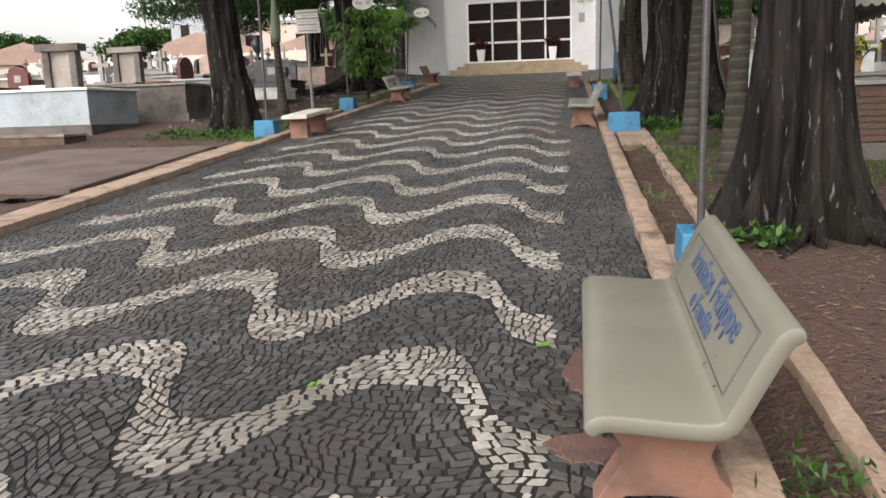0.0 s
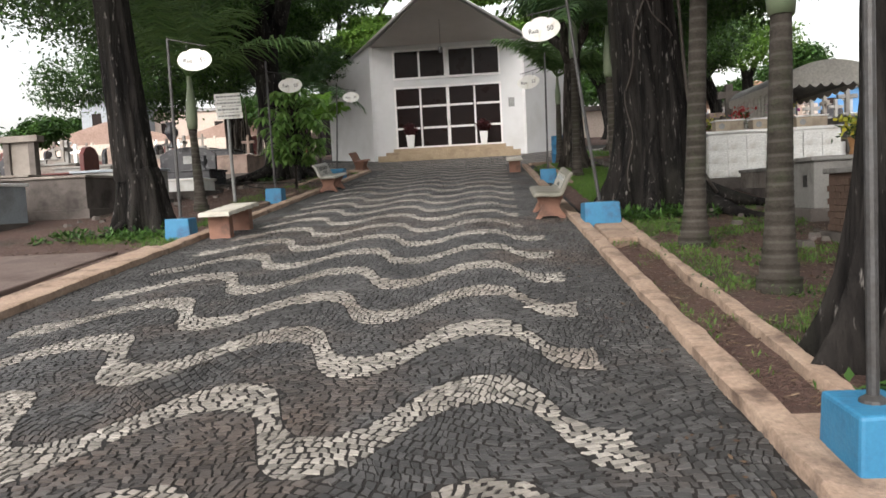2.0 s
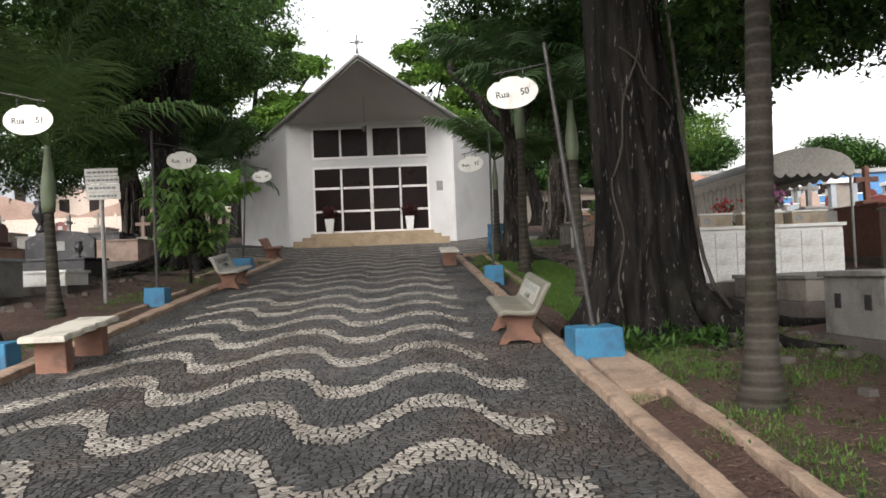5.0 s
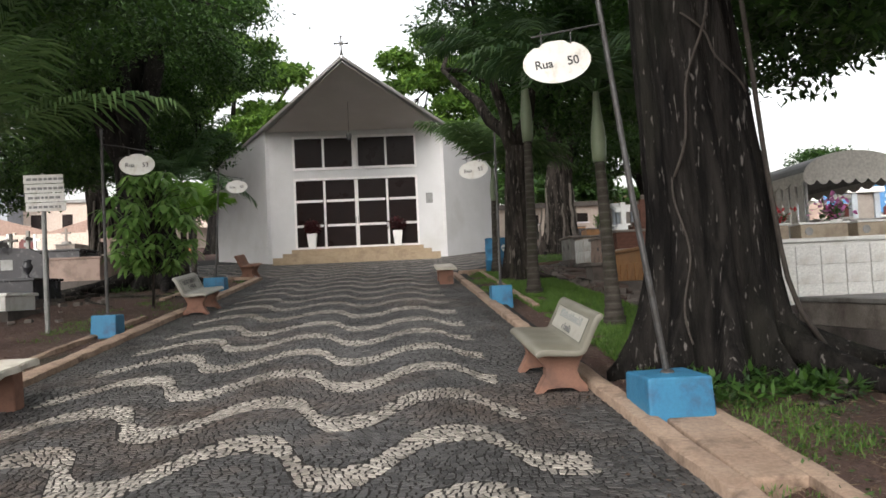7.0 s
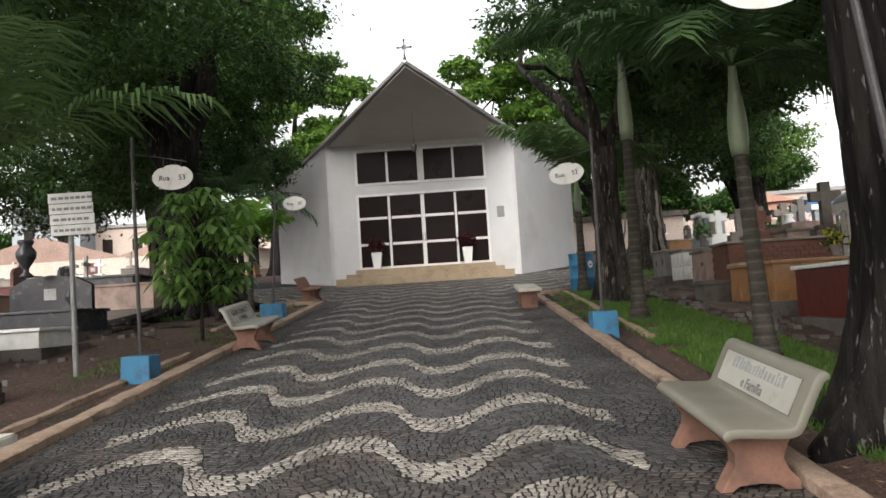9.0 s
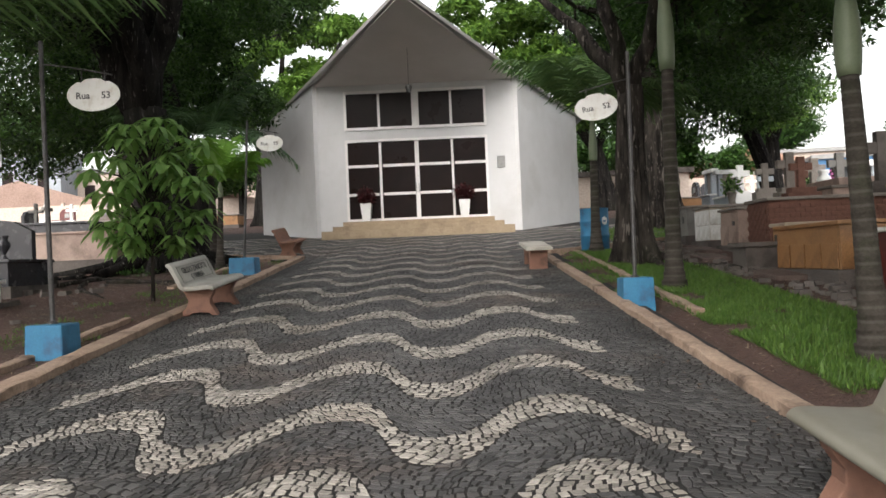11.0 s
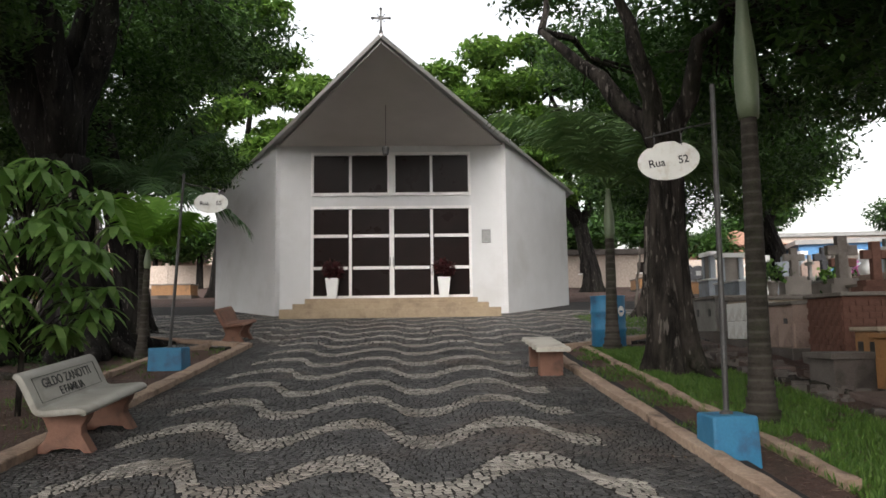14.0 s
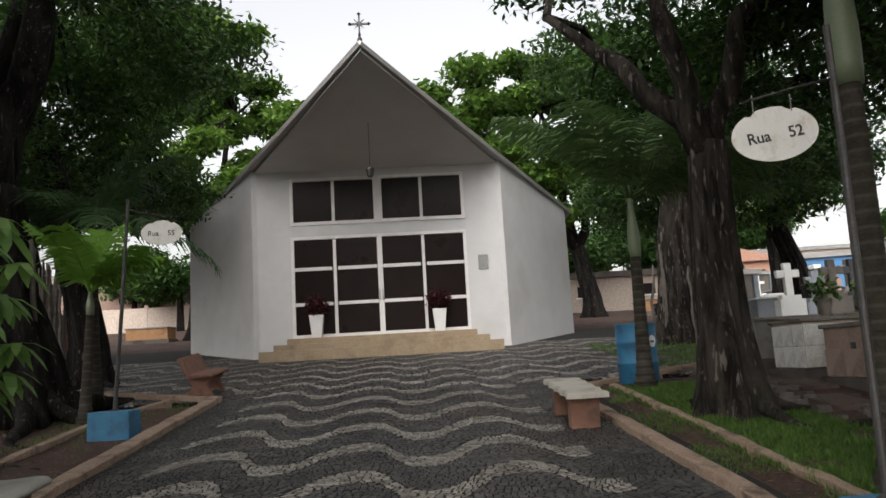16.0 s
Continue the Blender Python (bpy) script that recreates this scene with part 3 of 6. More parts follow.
def planter(x):
    p = empty("planter", pose(x, CY - 0.32, CZ + 0.52), "tapered white planter with a wine-red leafy plant", "planter", "planters by the chapel door")
    bm = bmesh.new()
    bmesh.ops.create_cone(bm, cap_ends=True, segments=4, radius1=0.19, radius2=0.29, depth=0.66, matrix=Matrix.Translation((0, 0, 0.33)) @ Matrix.Rotation(radians(45), 4, "Z"))
    bmesh.ops.bevel(bm, geom=list(bm.edges), offset=0.012, segments=2, affect="EDGES")
    part("pot", bm, M["pot"], p)
    rng = np.random.default_rng(int(x * 100) % 97)
    c = rng.normal(0, 1, (420, 3))
    c /= np.linalg.norm(c, axis=1)[:, None]
    c *= rng.uniform(0.3, 1.0, 420)[:, None]
    c = c * (0.36, 0.36, 0.30) + (0, 0, 0.92)
    leaves_mesh("foliage", c, rng, 0.17, 0.09, M["leaf_wine"], p, droop=-0.2, flat=0.6)
    bm = bmesh.new()
    for k in range(6):
        a = k * 1.05
        tube(bm, [(0, 0, 0.60), (0.1 * math.cos(a), 0.1 * math.sin(a), 0.8), (0.2 * math.cos(a), 0.2 * math.sin(a), 1.0)], [0.012, 0.01, 0.005], 5)
    part("stem", bm, M["bark"], p)


planter(-4.85)
planter(-1.27)

# ---- benches ----
M["ink_thin"] = mat("thin_dark_line", (0.09, 0.09, 0.08), (0.13, 0.13, 0.11), 30, 90, 0.7, 0.0)
M["ink_worn"] = mat("worn_lettering", (0.085, 0.09, 0.095), (0.19, 0.19, 0.18), 30, 90, 0.7, 0.0)
M["ink_faded"] = mat("faded_lettering", (0.22, 0.24, 0.24), (0.33, 0.33, 0.30), 30, 90, 0.7, 0.0)
def shell_mesh(line, t, length):
    """A bent slab of thickness t along an open line of (x, z), with rounded rims all round."""
    half, n = length / 2, len(line)
    ease = {0: 0.40, 1: 0.80, 2: 0.95, n - 1: 0.40, n - 2: 0.80, n - 3: 0.95}
    bm = bmesh.new()
    loops = []
    for y, k in ((-half, 0.80), (-half + 0.003, 0.93), (-half + 0.009, 1.0), (-0.2, 1.0), (0.2, 1.0), (half - 0.009, 1.0), (half - 0.003, 0.93), (half, 0.80)):
        left, right = [], []
        for i, p in enumerate(line):
            d = (Vector(line[min(n - 1, i + 1)]) - Vector(line[max(0, i - 1)])).normalized()
            off = Vector((-d.y, d.x)) * t / 2 * k * ease.get(i, 1.0)
            for side, q in ((left, Vector(p) + off), (right, Vector(p) - off)):
                side.append(bm.verts.new((q.x, y, q.y)))
        loops.append((left, right))
    for a, b in zip(loops, loops[1:]):
        ra, rb = a[0] + a[1][::-1], b[0] + b[1][::-1]
        for i in range(len(ra)):
            j = (i + 1) % len(ra)
            bm.faces.new((ra[i], ra[j], rb[j], rb[i]))
    for left, right in (loops[0], loops[-1]):
        for i in range(n - 1):
            bm.faces.new((left[i], left[i + 1], right[i + 1], right[i]))
    bmesh.ops.recalc_face_normals(bm, faces=bm.faces)
    return bm


def bench_leg(material, y, w, parent):
    """A pedestal with waisted sides, arched foot."""
    o = [(0.02, 0.0), (0.09, 0.0), (0.13, 0.035), (0.26, 0.045), (0.36, 0.035), (0.41, 0.0), (0.50, 0.0), (0.49, 0.06), (0.43, 0.12), (0.40, 0.20), (0.43, 0.28), (0.47, 0.35),
         (0.04, 0.37), (0.06, 0.30), (0.11, 0.23), (0.11, 0.16), (0.07, 0.09)]
    bm = bmesh.new()
    prism(bm, o, y - w / 2, y + w / 2, 0.008)
    part("leg", bm, material, parent, "salmon-painted concrete pedestal")


def backed_bench(x, y, rz, label, seat_mat, words=None, ink=None, leg_mat=None, length=1.45, bars=False, tip=(0, 0)):
    """Concrete bench: front edge along local x = 0, back toward +x, length along y."""
    b = empty("bench", pose(x, y, G(y), tip[0] + 5.28 * math.cos(radians(rz)), tip[1], rz), label, "bench", "benches along the walk")
    line = [(0.0, 0.365), (0.03, 0.395), (0.10, 0.40), (0.26, 0.388), (0.36, 0.385), (0.41, 0.40), (0.435, 0.435), (0.50, 0.575), (0.545, 0.665), (0.57, 0.695), (0.605, 0.705)]
    fine = []
    for i in range(len(line) - 1):
        p0, p1, p2, p3 = (Vector(line[max(0, min(len(line) - 1, i + k))]) for k in (-1, 0, 1, 2))
        for u in (0, 0.25, 0.5, 0.75):
            fine.append(tuple(0.5 * (2 * p1 + (p2 - p0) * u + (2 * p0 - 5 * p1 + 4 * p2 - p3) * u * u + (3 * p1 - p0 - 3 * p2 + p3) * u ** 3)))
    fine.append(line[-1])
    shell = part("seat_shell", shell_mesh(fine, 0.058, length), seat_mat, b, smooth=True)
    shell.data.set_sharp_from_angle(angle=radians(50))
    for yy in (-length * 0.33, length * 0.33):
        bench_leg(leg_mat or M["salmon"], yy, 0.13, b)
    # the panel on the backrest: local frame on the sloping back
    up = Vector((0.125, 0, 0.27)).normalized()
    out = Vector((0, -1, 0)).cross(up)
    mid = Vector((0.484, 0, 0.550)) + out * 0.0262
    face = Matrix(((0, up.x, out.x, mid.x), (-1, 0, 0, 0), (0, up.z, out.z, mid.z), (0, 0, 0, 1)))
    # face: local x runs along the bench, local y up the back, local z out to the sitter
    bm = bmesh.new()
    hw, hh = length * 0.42, 0.118
    for x0, x1, y0, y1 in ((-hw, hw, hh - 0.004, hh), (-hw, hw, -hh, -hh + 0.004), (-hw, -hw + 0.004, -hh + 0.004, hh - 0.004), (hw - 0.004, hw, -hh + 0.004, hh - 0.004)):
        box(bm, x0, x1, y0, y1, -0.004, 0.004)
    if bars:
        pm = bmesh.new()
        box(pm, -hw + 0.004, hw - 0.004, -hh + 0.004, hh - 0.004, -0.003, 0.0015)
        part("name_panel", pm, M["bench_white"], b, "pale painted name panel").matrix_basis = face
    ob = part("panel_outline", bm, M["ink_thin"], b, "thin dark painted outline")
    ob.matrix_basis = face
    if words:
        for i, (txt, size, up) in enumerate(words):
            lettering("lettering", txt, size, ink, b, face @ Matrix.Translation((0, up, 0.004)))
    if bars:
        bm = bmesh.new()
        rng = random.Random(5)
        u = -0.42
        while u < 0.40:
            wd = rng.uniform(0.02, 0.05)
            box(bm, u, u + wd, 0.015, 0.015 + rng.uniform(0.055, 0.085), 0.001, 0.005)
            u += wd + 0.018
        ob = part("inscription", bm, M["ink_faded"], b, "worn illegible painted letters")
        ob.matrix_basis = face
    return b


backed_bench(0.02, 3.24, 0, "cream concrete bench with blue family inscription on its back", M["bench"], [("Irmãos Felippe", 0.155, 0.048), ("e Família", 0.115, -0.060)], M["ink_blue"])
backed_bench(-0.18, 14.75, 0, "cream concrete bench with faded inscription beside a big tree", M["bench"], [("e Família", 0.10, -0.06)], M["ink_worn"], bars=True)
backed_bench(-4.92, 22.4, 180, "pale concrete bench with black family inscription", M["bench_white"], [("GILDO ZANOTTI", 0.125, 0.042), ("E FAMILIA", 0.11, -0.066)], M["ink"])
backed_bench(-5.75, 31.6, 180, "salmon-brown weathered concrete bench near the forecourt", M["salmon"], None, None, length=1.3)


M["bench_pale"] = mat("pale_cast_concrete", (0.50, 0.475, 0.41), (0.44, 0.415, 0.355), 3, 90, 0.6, 0.08, third=(0.30, 0.27, 0.22), thirdscale=3.0, speck=0.88)


def flat_bench(x, y, rz, label, length=1.5, wavy=False):
    b = empty("bench", pose(x, y, G(y), 5.28, 0, rz), label, "bench", "benches along the walk")
    bm = bmesh.new()
    n = 24
    edge = []
    for i in range(n + 1):
        u = -length / 2 + length * i / n
        edge.append((u, 0.23 + (0.018 * math.cos(u * 2 * math.pi / 0.36) if wavy else 0.008 * math.sin(u * 7))))
    out = [(w, u) for u, w in edge] + [(-w, u) for u, w in edge[::-1]]
    top = [bm.verts.new((w, u, 0.43)) for w, u in out]
    bot = [bm.verts.new((w, u, 0.365)) for w, u in out]
    f = bm.faces.new(top)
    g2 = bm.faces.new(bot[::-1])
    m2 = len(out)
    for i in range(m2):
        bm.faces.new((top[i], bot[i], bot[(i + 1) % m2], top[(i + 1) % m2]))
    bmesh.ops.recalc_face_normals(bm, faces=bm.faces)
    bmesh.ops.bevel(bm, geom=list(f.edges), offset=0.012, segments=2, affect="EDGES")
    part("seat", bm, M["bench_pale"], b)
    for yy in (-length * 0.32, length * 0.32):
        part("leg", boxes((-0.17, 0.17, yy - 0.09, yy + 0.09, -0.02, 0.365), bevel=0.012), M["salmon"], b, "salmon-painted concrete block leg")
    return b


flat_bench(-5.12, 14.3, 0, "backless cream concrete bench with scalloped edge", wavy=True)
flat_bench(-0.16, 26.5, 0, "backless pale concrete bench with scalloped edge", wavy=True)


# ---- street-name posts in blue concrete blocks ----
def sign_post(x, y, w, d, h, lean, height, sign_dx, sign_z, words, rz=0.0, sz=(0.555, 0.34), tilt=0.0, sign_dy=0.0):
    """A blue block with a thin pole and, on an arm, an oval street plate facing the walk."""
    p = empty("sign_post", pose(x, y, G(y) + 0.02, 0, 0, rz), "thin dark pole in a blue block" + (" with oval white street plate" if words else ""), "sign post", "posts along the walk")
    bm = bmesh.new()
    box(bm, -w / 2, w / 2, -d / 2, d / 2, -0.12, h, 0.018, 0.012)
    for v in bm.verts:
        v.co += Vector((noise.noise(v.co * 5 + Vector((x, y, 0))), noise.noise(v.co * 5 + Vector((y, 3, x))), noise.noise(v.co * 4 + Vector((7, y, x))))) * 0.012
    part("block", bm, M["blue"], p, "chipped blue-painted concrete block")
    bm = bmesh.new()
    dx, dy = lean
    top = Vector((dx * height, dy * height, height))
    tube(bm, [(0, 0, h - 0.02), top * 0.5, top], [0.026, 0.025, 0.022], 10)
    lathe(bm, [(0.06, h - 0.01), (0.055, h + 0.012), (0.03, h + 0.03)], 12)
    part("pole", bm, M["metal"], p)
    if words:
        sx, sy = sign_dx, sign_dy - 0.03
        s0 = Vector((dx * sign_z, dy * sign_z, sign_z))
        sgn = 1 if sx > 0 else -1
        bm = bmesh.new()
        a0 = Vector((dx * (sign_z + 0.35), dy * (sign_z + 0.35), sign_z + 0.35))
        tube(bm, [a0, Vector((sx * 0.5, sy, sign_z + 0.30)), Vector((sx + sgn * 0.2, sy, sign_z + sz[1] / 2 + 0.03))], [0.009, 0.008, 0.008], 6)
        for q in (-0.12, 0.12):
            tube(bm, [(sx + q, sy, sign_z + sz[1] / 2 - 0.03), (sx + q, sy, sign_z + sz[1] / 2 + 0.08)], [0.006, 0.006], 6)
        part("arm", bm, M["metal"], p)
        plate = new("plate")
        plate.parent = p
        bm = bmesh.new()
        n = 40
        ov = [(math.cos(2 * math.pi * k / n) * sz[0] / 2, math.sin(2 * math.pi * k / n) * sz[1] / 2) for k in range(n)]
        ov = [(a, b - (0.02 if b > 0 and abs(abs(a) - 0.12) < 0.02 else 0)) for a, b in ov]
        prism(bm, ov, -0.004, 0.004)
        o = mesh_ob("oval", bm, M["sign"], plate)
        m = Matrix.Translation((sx, sy, sign_z)) @ Euler((0, radians(tilt), 0)).to_matrix().to_4x4()
        plate.matrix_basis = m
        tagged(plate, "oval white street plate")
        for word, u in zip(words.split(), (-0.11, 0.13)):
            lettering("lettering", word, 0.098, M["ink"], plate, Matrix.Translation((u, -0.006, -0.01)) @ Matrix.Rotation(radians(90), 4, "X"), bold=0.012)
    return p


sign_post(0.79, 5.44, 0.30, 0.42, 0.27, (0.0, 0.0), 3.0, 0, 0, None)
sign_post(0.73, 13.3, 0.52, 0.60, 0.31, (-0.115, 0.0), 3.35, -0.75, 2.82, "Rua   50", tilt=-8)
sign_post(0.55, 21.45, 0.40, 0.42, 0.31, (0.01, 0.0), 3.2, -0.40, 2.50, "Rua   52", tilt=-9)
sign_post(-5.83, 13.95, 0.42, 0.36, 0.30, (0.0, 0.0), 3.15, 0.43, 2.78, "Rua   51")
sign_post(-5.92, 19.55, 0.40, 0.42, 0.31, (-0.01, 0.0), 3.25, 0.52, 2.66, "Rua   53")
sign_post(-6.08, 27.35, 0.55, 0.45, 0.31, (0.05, 0.0), 3.15, 0.62, 2.66, "Rua   55")


def notice_board(x, y):
    p = empty("notice_sign", pose(x, y, G(y)), "weathered white notice board on a grey pipe post", "sign")
    bm = bmesh.new()
    tube(bm, [(0, 0, -0.1), (-0.02, 0, 1.3), (-0.03, 0, 2.65)], [0.04, 0.038, 0.035], 10)
    part("post", bm, M["metal_lt"], p)
    z = 2.48
    for i in range(4):
        part("board", boxes((-0.33 + 0.012 * i, 0.31 + 0.015 * i, -0.05, -0.036, z, z + 0.145), bevel=0.003), M["sign"], p)
        bm = bmesh.new()
        u = -0.28
        rng = random.Random(i)
        while u < 0.24:
            w = rng.uniform(0.04, 0.09)
            box(bm, u + 0.012 * i, u + w + 0.012 * i, -0.0535, -0.051, z + 0.05, z + 0.09)
            u += w + 0.02
        part("lettering", bm, M["ink_faded"], p, "worn unreadable lettering")
        z -= 0.155


notice_board(-7.15, 20.25)


def barrel():
    b = empty("barrel", pose(1.58, 29.5, G(29.5)) @ Matrix.Diagonal((1.12, 1.12, 1.08, 1)), "blue plastic barrel used as a litter bin", "barrel")
    bm = bmesh.new()
    lathe(bm, [(0.27, 0.0), (0.29, 0.02), (0.29, 0.27), (0.305, 0.29), (0.305, 0.32), (0.29, 0.34), (0.29, 0.58), (0.305, 0.60), (0.305, 0.63), (0.29, 0.65), (0.29, 0.88), (0.30, 0.90), (0.275, 0.90), (0.265, 0.80), (0.25, 0.2)], 28)
    part("body", bm, M["blue"], b, smooth=True)
    bm = bmesh.new()
    prism(bm, [(0.07 * math.cos(k * 0.449), 0.09 * math.sin(k * 0.449)) for k in range(14)], -0.003, 0.003)
    o = part("label", bm, M["sign"], b, "round white sticker")
    o.matrix_basis = pose(0.16, -0.252, 0.62, 0, 0, 32)


barrel()

# ---- trees ----
def crown_points(blobs, rng, density, squash=0.62):
    """Leaf places gathered into sprays, the sprays into blobs (x, y, z, radius)."""
    out = []
    for x, y, z, r in blobs:
        k = int(34 * r * r)
        c = rng.normal(0, 1, (k, 3))
        c /= np.linalg.norm(c, axis=1)[:, None]
        c *= (rng.uniform(0.25, 1.0, k) ** 0.5)[:, None] * r
        c[:, 2] *= squash
        n = max(6, int(density * r * r / k))
        s = rng.normal(0, 1, (k, n, 3)) * (0.17 * r, 0.17 * r, 0.06 * r)
        out.append((c[:, None, :] + s).reshape(-1, 3) + (x, y, z))
    return np.concatenate(out)


def limb_path(a, b, rng, n=6, sag=0.5):
    a, b = Vector(a), Vector(b)
    pts = []
    for i in range(n + 1):
        t = i / n
        p = a.lerp(b, t)
        p.z += sag * math.sin(math.pi * t) * 0.5
        if 0 < i < n:
            p += Vector((rng.uniform(-1, 1), rng.uniform(-1, 1), rng.uniform(-1, 1))) * (b - a).length * 0.045
        pts.append(p)
    return pts


def tree(base, r, trunk, limbs, blobs, label, leafm, barkm, seed, leaf=(0.17, 0.075), density=1500, flare=0.8, lobes=6, roots=0, group="", squash=0.62):
    """trunk: (x, y, z) points in the world from the ground up; limbs: end points; blobs: leafy masses, all in the world."""
    rng = random.Random(seed)
    nrng = np.random.default_rng(seed)
    bx, by = base
    bz = G(by)
    t = empty("tree", pose(bx, by, bz), label, "tree", group)
    rel = lambda p: Vector((p[0] - bx, p[1] - by, p[2] - bz))
    path = [(0, 0, -0.25), (0, 0, 0.0), (0, 0, 0.12), (0, 0, 0.3), (0, 0, 0.55), (0, 0, 0.9)]
    tp = [rel(p) for p in trunk]
    last = Vector((0, 0, 0.9))
    for p in tp:
        steps = max(3, int((p - last).length / 0.22))
        path += [tuple(last.lerp(p, (i + 1) / steps)) for i in range(steps)]
        last = p
    hs = [p[2] for p in path]
    top = max(hs)
    rad = [r * (1 - 0.28 * max(0, h) / max(top, 0.1)) for h in hs]
    ph = rng.uniform(0, 6)

    def lobe(i, th):
        h = max(0.0, hs[i])
        f = math.exp(-h / 0.5)
        w = 0.5 + 0.5 * math.cos(lobes * th + ph + 0.8 * math.sin(2 * th))
        fold = 0.05 * math.sin(lobes * th + ph + h * 0.4) + 0.03 * math.sin((2 * lobes + 1) * th + h * 0.7) + 0.08 * noise.noise((math.cos(th) * 3, math.sin(th) * 3, h * 0.8 + seed)) + 0.035 * noise.noise((math.cos(th) * 9, math.sin(th) * 9, h * 2.2 + seed)) + 0.045 * abs(noise.noise((math.cos(th) * 16, math.sin(th) * 16, h * 1.1 + seed)))
        return 1 + fold + flare * f * (0.25 + 0.75 * w ** 1.6)

    bm = bmesh.new()
    tube(bm, path, rad, 112, True, lobe)
    part("trunk", bm, barkm, t, smooth=True)
    for i in range(roots):
        a = ph + i * 2 * math.pi / roots + rng.uniform(-0.3, 0.3)
        L = rng.uniform(1.2, 2.2) * r * 2
        ex = bx + (r + L) * math.cos(a)
        if -6.0 < ex < 1.5:
            continue
        bm = bmesh.new()
        pts, rr = [], []
        for k in range(9):
            u = k / 8
            d = r * 0.75 + u * L
            wob = 0.25 * math.sin(u * 4 + i) * u
            x, y = d * math.cos(a + wob), d * math.sin(a + wob)
            pts.append((x, y, SLOPE * y + 0.7 * r * (1 - u) ** 2.6 - 0.03 * u))
            rr.append(r * 0.27 * (1 - u * 0.80))
        tube(bm, pts, rr, 12, True, lambda j, th: 1 + 0.16 * math.sin(3 * th + j))
        part("root", bm, barkm, t, smooth=True)
    fork = tp[-1]
    tips = []
    for e in limbs:
        e = rel(e)
        pts = limb_path(fork - Vector((0, 0, 0.25)), e, rng)
        bm = bmesh.new()
        n = len(pts)
        tube(bm, pts, [r * 0.60 * (1 - 0.72 * i / (n - 1)) for i in range(n)], 12)
        part("limb", bm, barkm, t, smooth=True)
        tips.append(e)
    if blobs:
        bm = bmesh.new()
        for b in blobs:
            e = rel(b[:3])
            src = min(tips or [fork], key=lambda q: (q - e).length)
            pts = limb_path(src, e, rng, 4, 0.2)
            tube(bm, pts, [0.075, 0.06, 0.05, 0.04, 0.025], 6)
            for _ in range(7):
                d = Vector((rng.uniform(-1, 1), rng.uniform(-1, 1), rng.uniform(-0.4, 0.6))) * b[3] * 0.85
                tube(bm, limb_path(pts[2], e + d, rng, 3, 0.1), [0.035, 0.026, 0.018, 0.008], 5)
        tagged(part("twig_mass", bm, barkm, t), kind="stuff")
        c = crown_points(blobs, nrng, density, squash) - np.array((bx, by, bz))
        tagged(leaves_mesh("crown", c, nrng, leaf[0], leaf[1], leafm, t), "leafy crown", kind="stuff")
    return t


def shade_boughs(x0, x1, y0, y1, r, seed):
    """Unseen high boughs added over the walk for shade, lower toward the street end."""
    rng = random.Random(seed)
    out = []
    y = y0
    while y <= y1:
        x = x0
        while x <= x1:
            out.append((x + rng.uniform(-0.5, 0.5), y + rng.uniform(-0.5, 0.5), 3.9 + 0.43 * (y - 3.3) + 0.62 * r + rng.uniform(0, 0.8), r * rng.uniform(0.85, 1.1)))
            x += r * 1.5
        y += r * 1.45
    return out


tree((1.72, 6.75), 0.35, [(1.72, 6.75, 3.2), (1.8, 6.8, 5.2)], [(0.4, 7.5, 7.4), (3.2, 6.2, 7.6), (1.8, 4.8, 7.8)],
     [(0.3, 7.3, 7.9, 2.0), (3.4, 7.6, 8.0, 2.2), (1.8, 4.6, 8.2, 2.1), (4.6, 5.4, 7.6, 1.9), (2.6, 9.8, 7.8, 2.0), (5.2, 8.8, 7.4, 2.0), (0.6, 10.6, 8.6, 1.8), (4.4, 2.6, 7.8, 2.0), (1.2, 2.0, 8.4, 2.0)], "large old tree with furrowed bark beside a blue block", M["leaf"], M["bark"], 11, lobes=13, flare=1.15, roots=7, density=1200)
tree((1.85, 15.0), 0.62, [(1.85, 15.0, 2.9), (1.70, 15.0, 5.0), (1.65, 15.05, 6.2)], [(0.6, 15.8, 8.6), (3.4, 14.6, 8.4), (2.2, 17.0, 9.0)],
     [(0.4, 16.2, 9.0, 1.7), (3.6, 14.4, 8.4, 2.1), (2.4, 17.4, 9.3, 2.2), (5.0, 16.4, 7.6, 2.0), (4.2, 19.2, 7.4, 1.8), (6.2, 18.2, 6.9, 1.5), (2.8, 12.2, 8.2, 2.0), (5.2, 12.8, 7.8, 1.9), (1.8, 20.6, 9.0, 1.8), (3.4, 22.4, 8.6, 1.7), (0.2, 13.6, 9.2, 1.6), (4.6, 17.2, 6.0, 1.5), (6.8, 16.6, 6.1, 1.6), (3.6, 20.6, 6.6, 1.4), (8.8, 17.4, 6.4, 1.5), (3.9, 13.4, 5.9, 1.0), (3.3, 16.4, 5.7, 0.9), (4.3, 17.6, 5.4, 1.0), (5.4, 16.9, 5.7, 1.0), (3.7, 19.2, 5.6, 0.9), (3.1, 14.8, 5.1, 0.7), (4.0, 15.7, 5.2, 0.8), (2.6, 13.9, 5.3, 0.6), (5.8, 15.6, 6.7, 1.2), (7.4, 17.6, 7.2, 1.4), (6.4, 19.6, 7.6, 1.3)] + shade_boughs(-2.4, 1.0, 13.5, 19.5, 2.0, 1), "massive dark-barked tree with buttress roots and thin vines", M["leaf"], M["bark"], 12, density=1250, lobes=10, flare=0.85, roots=8)
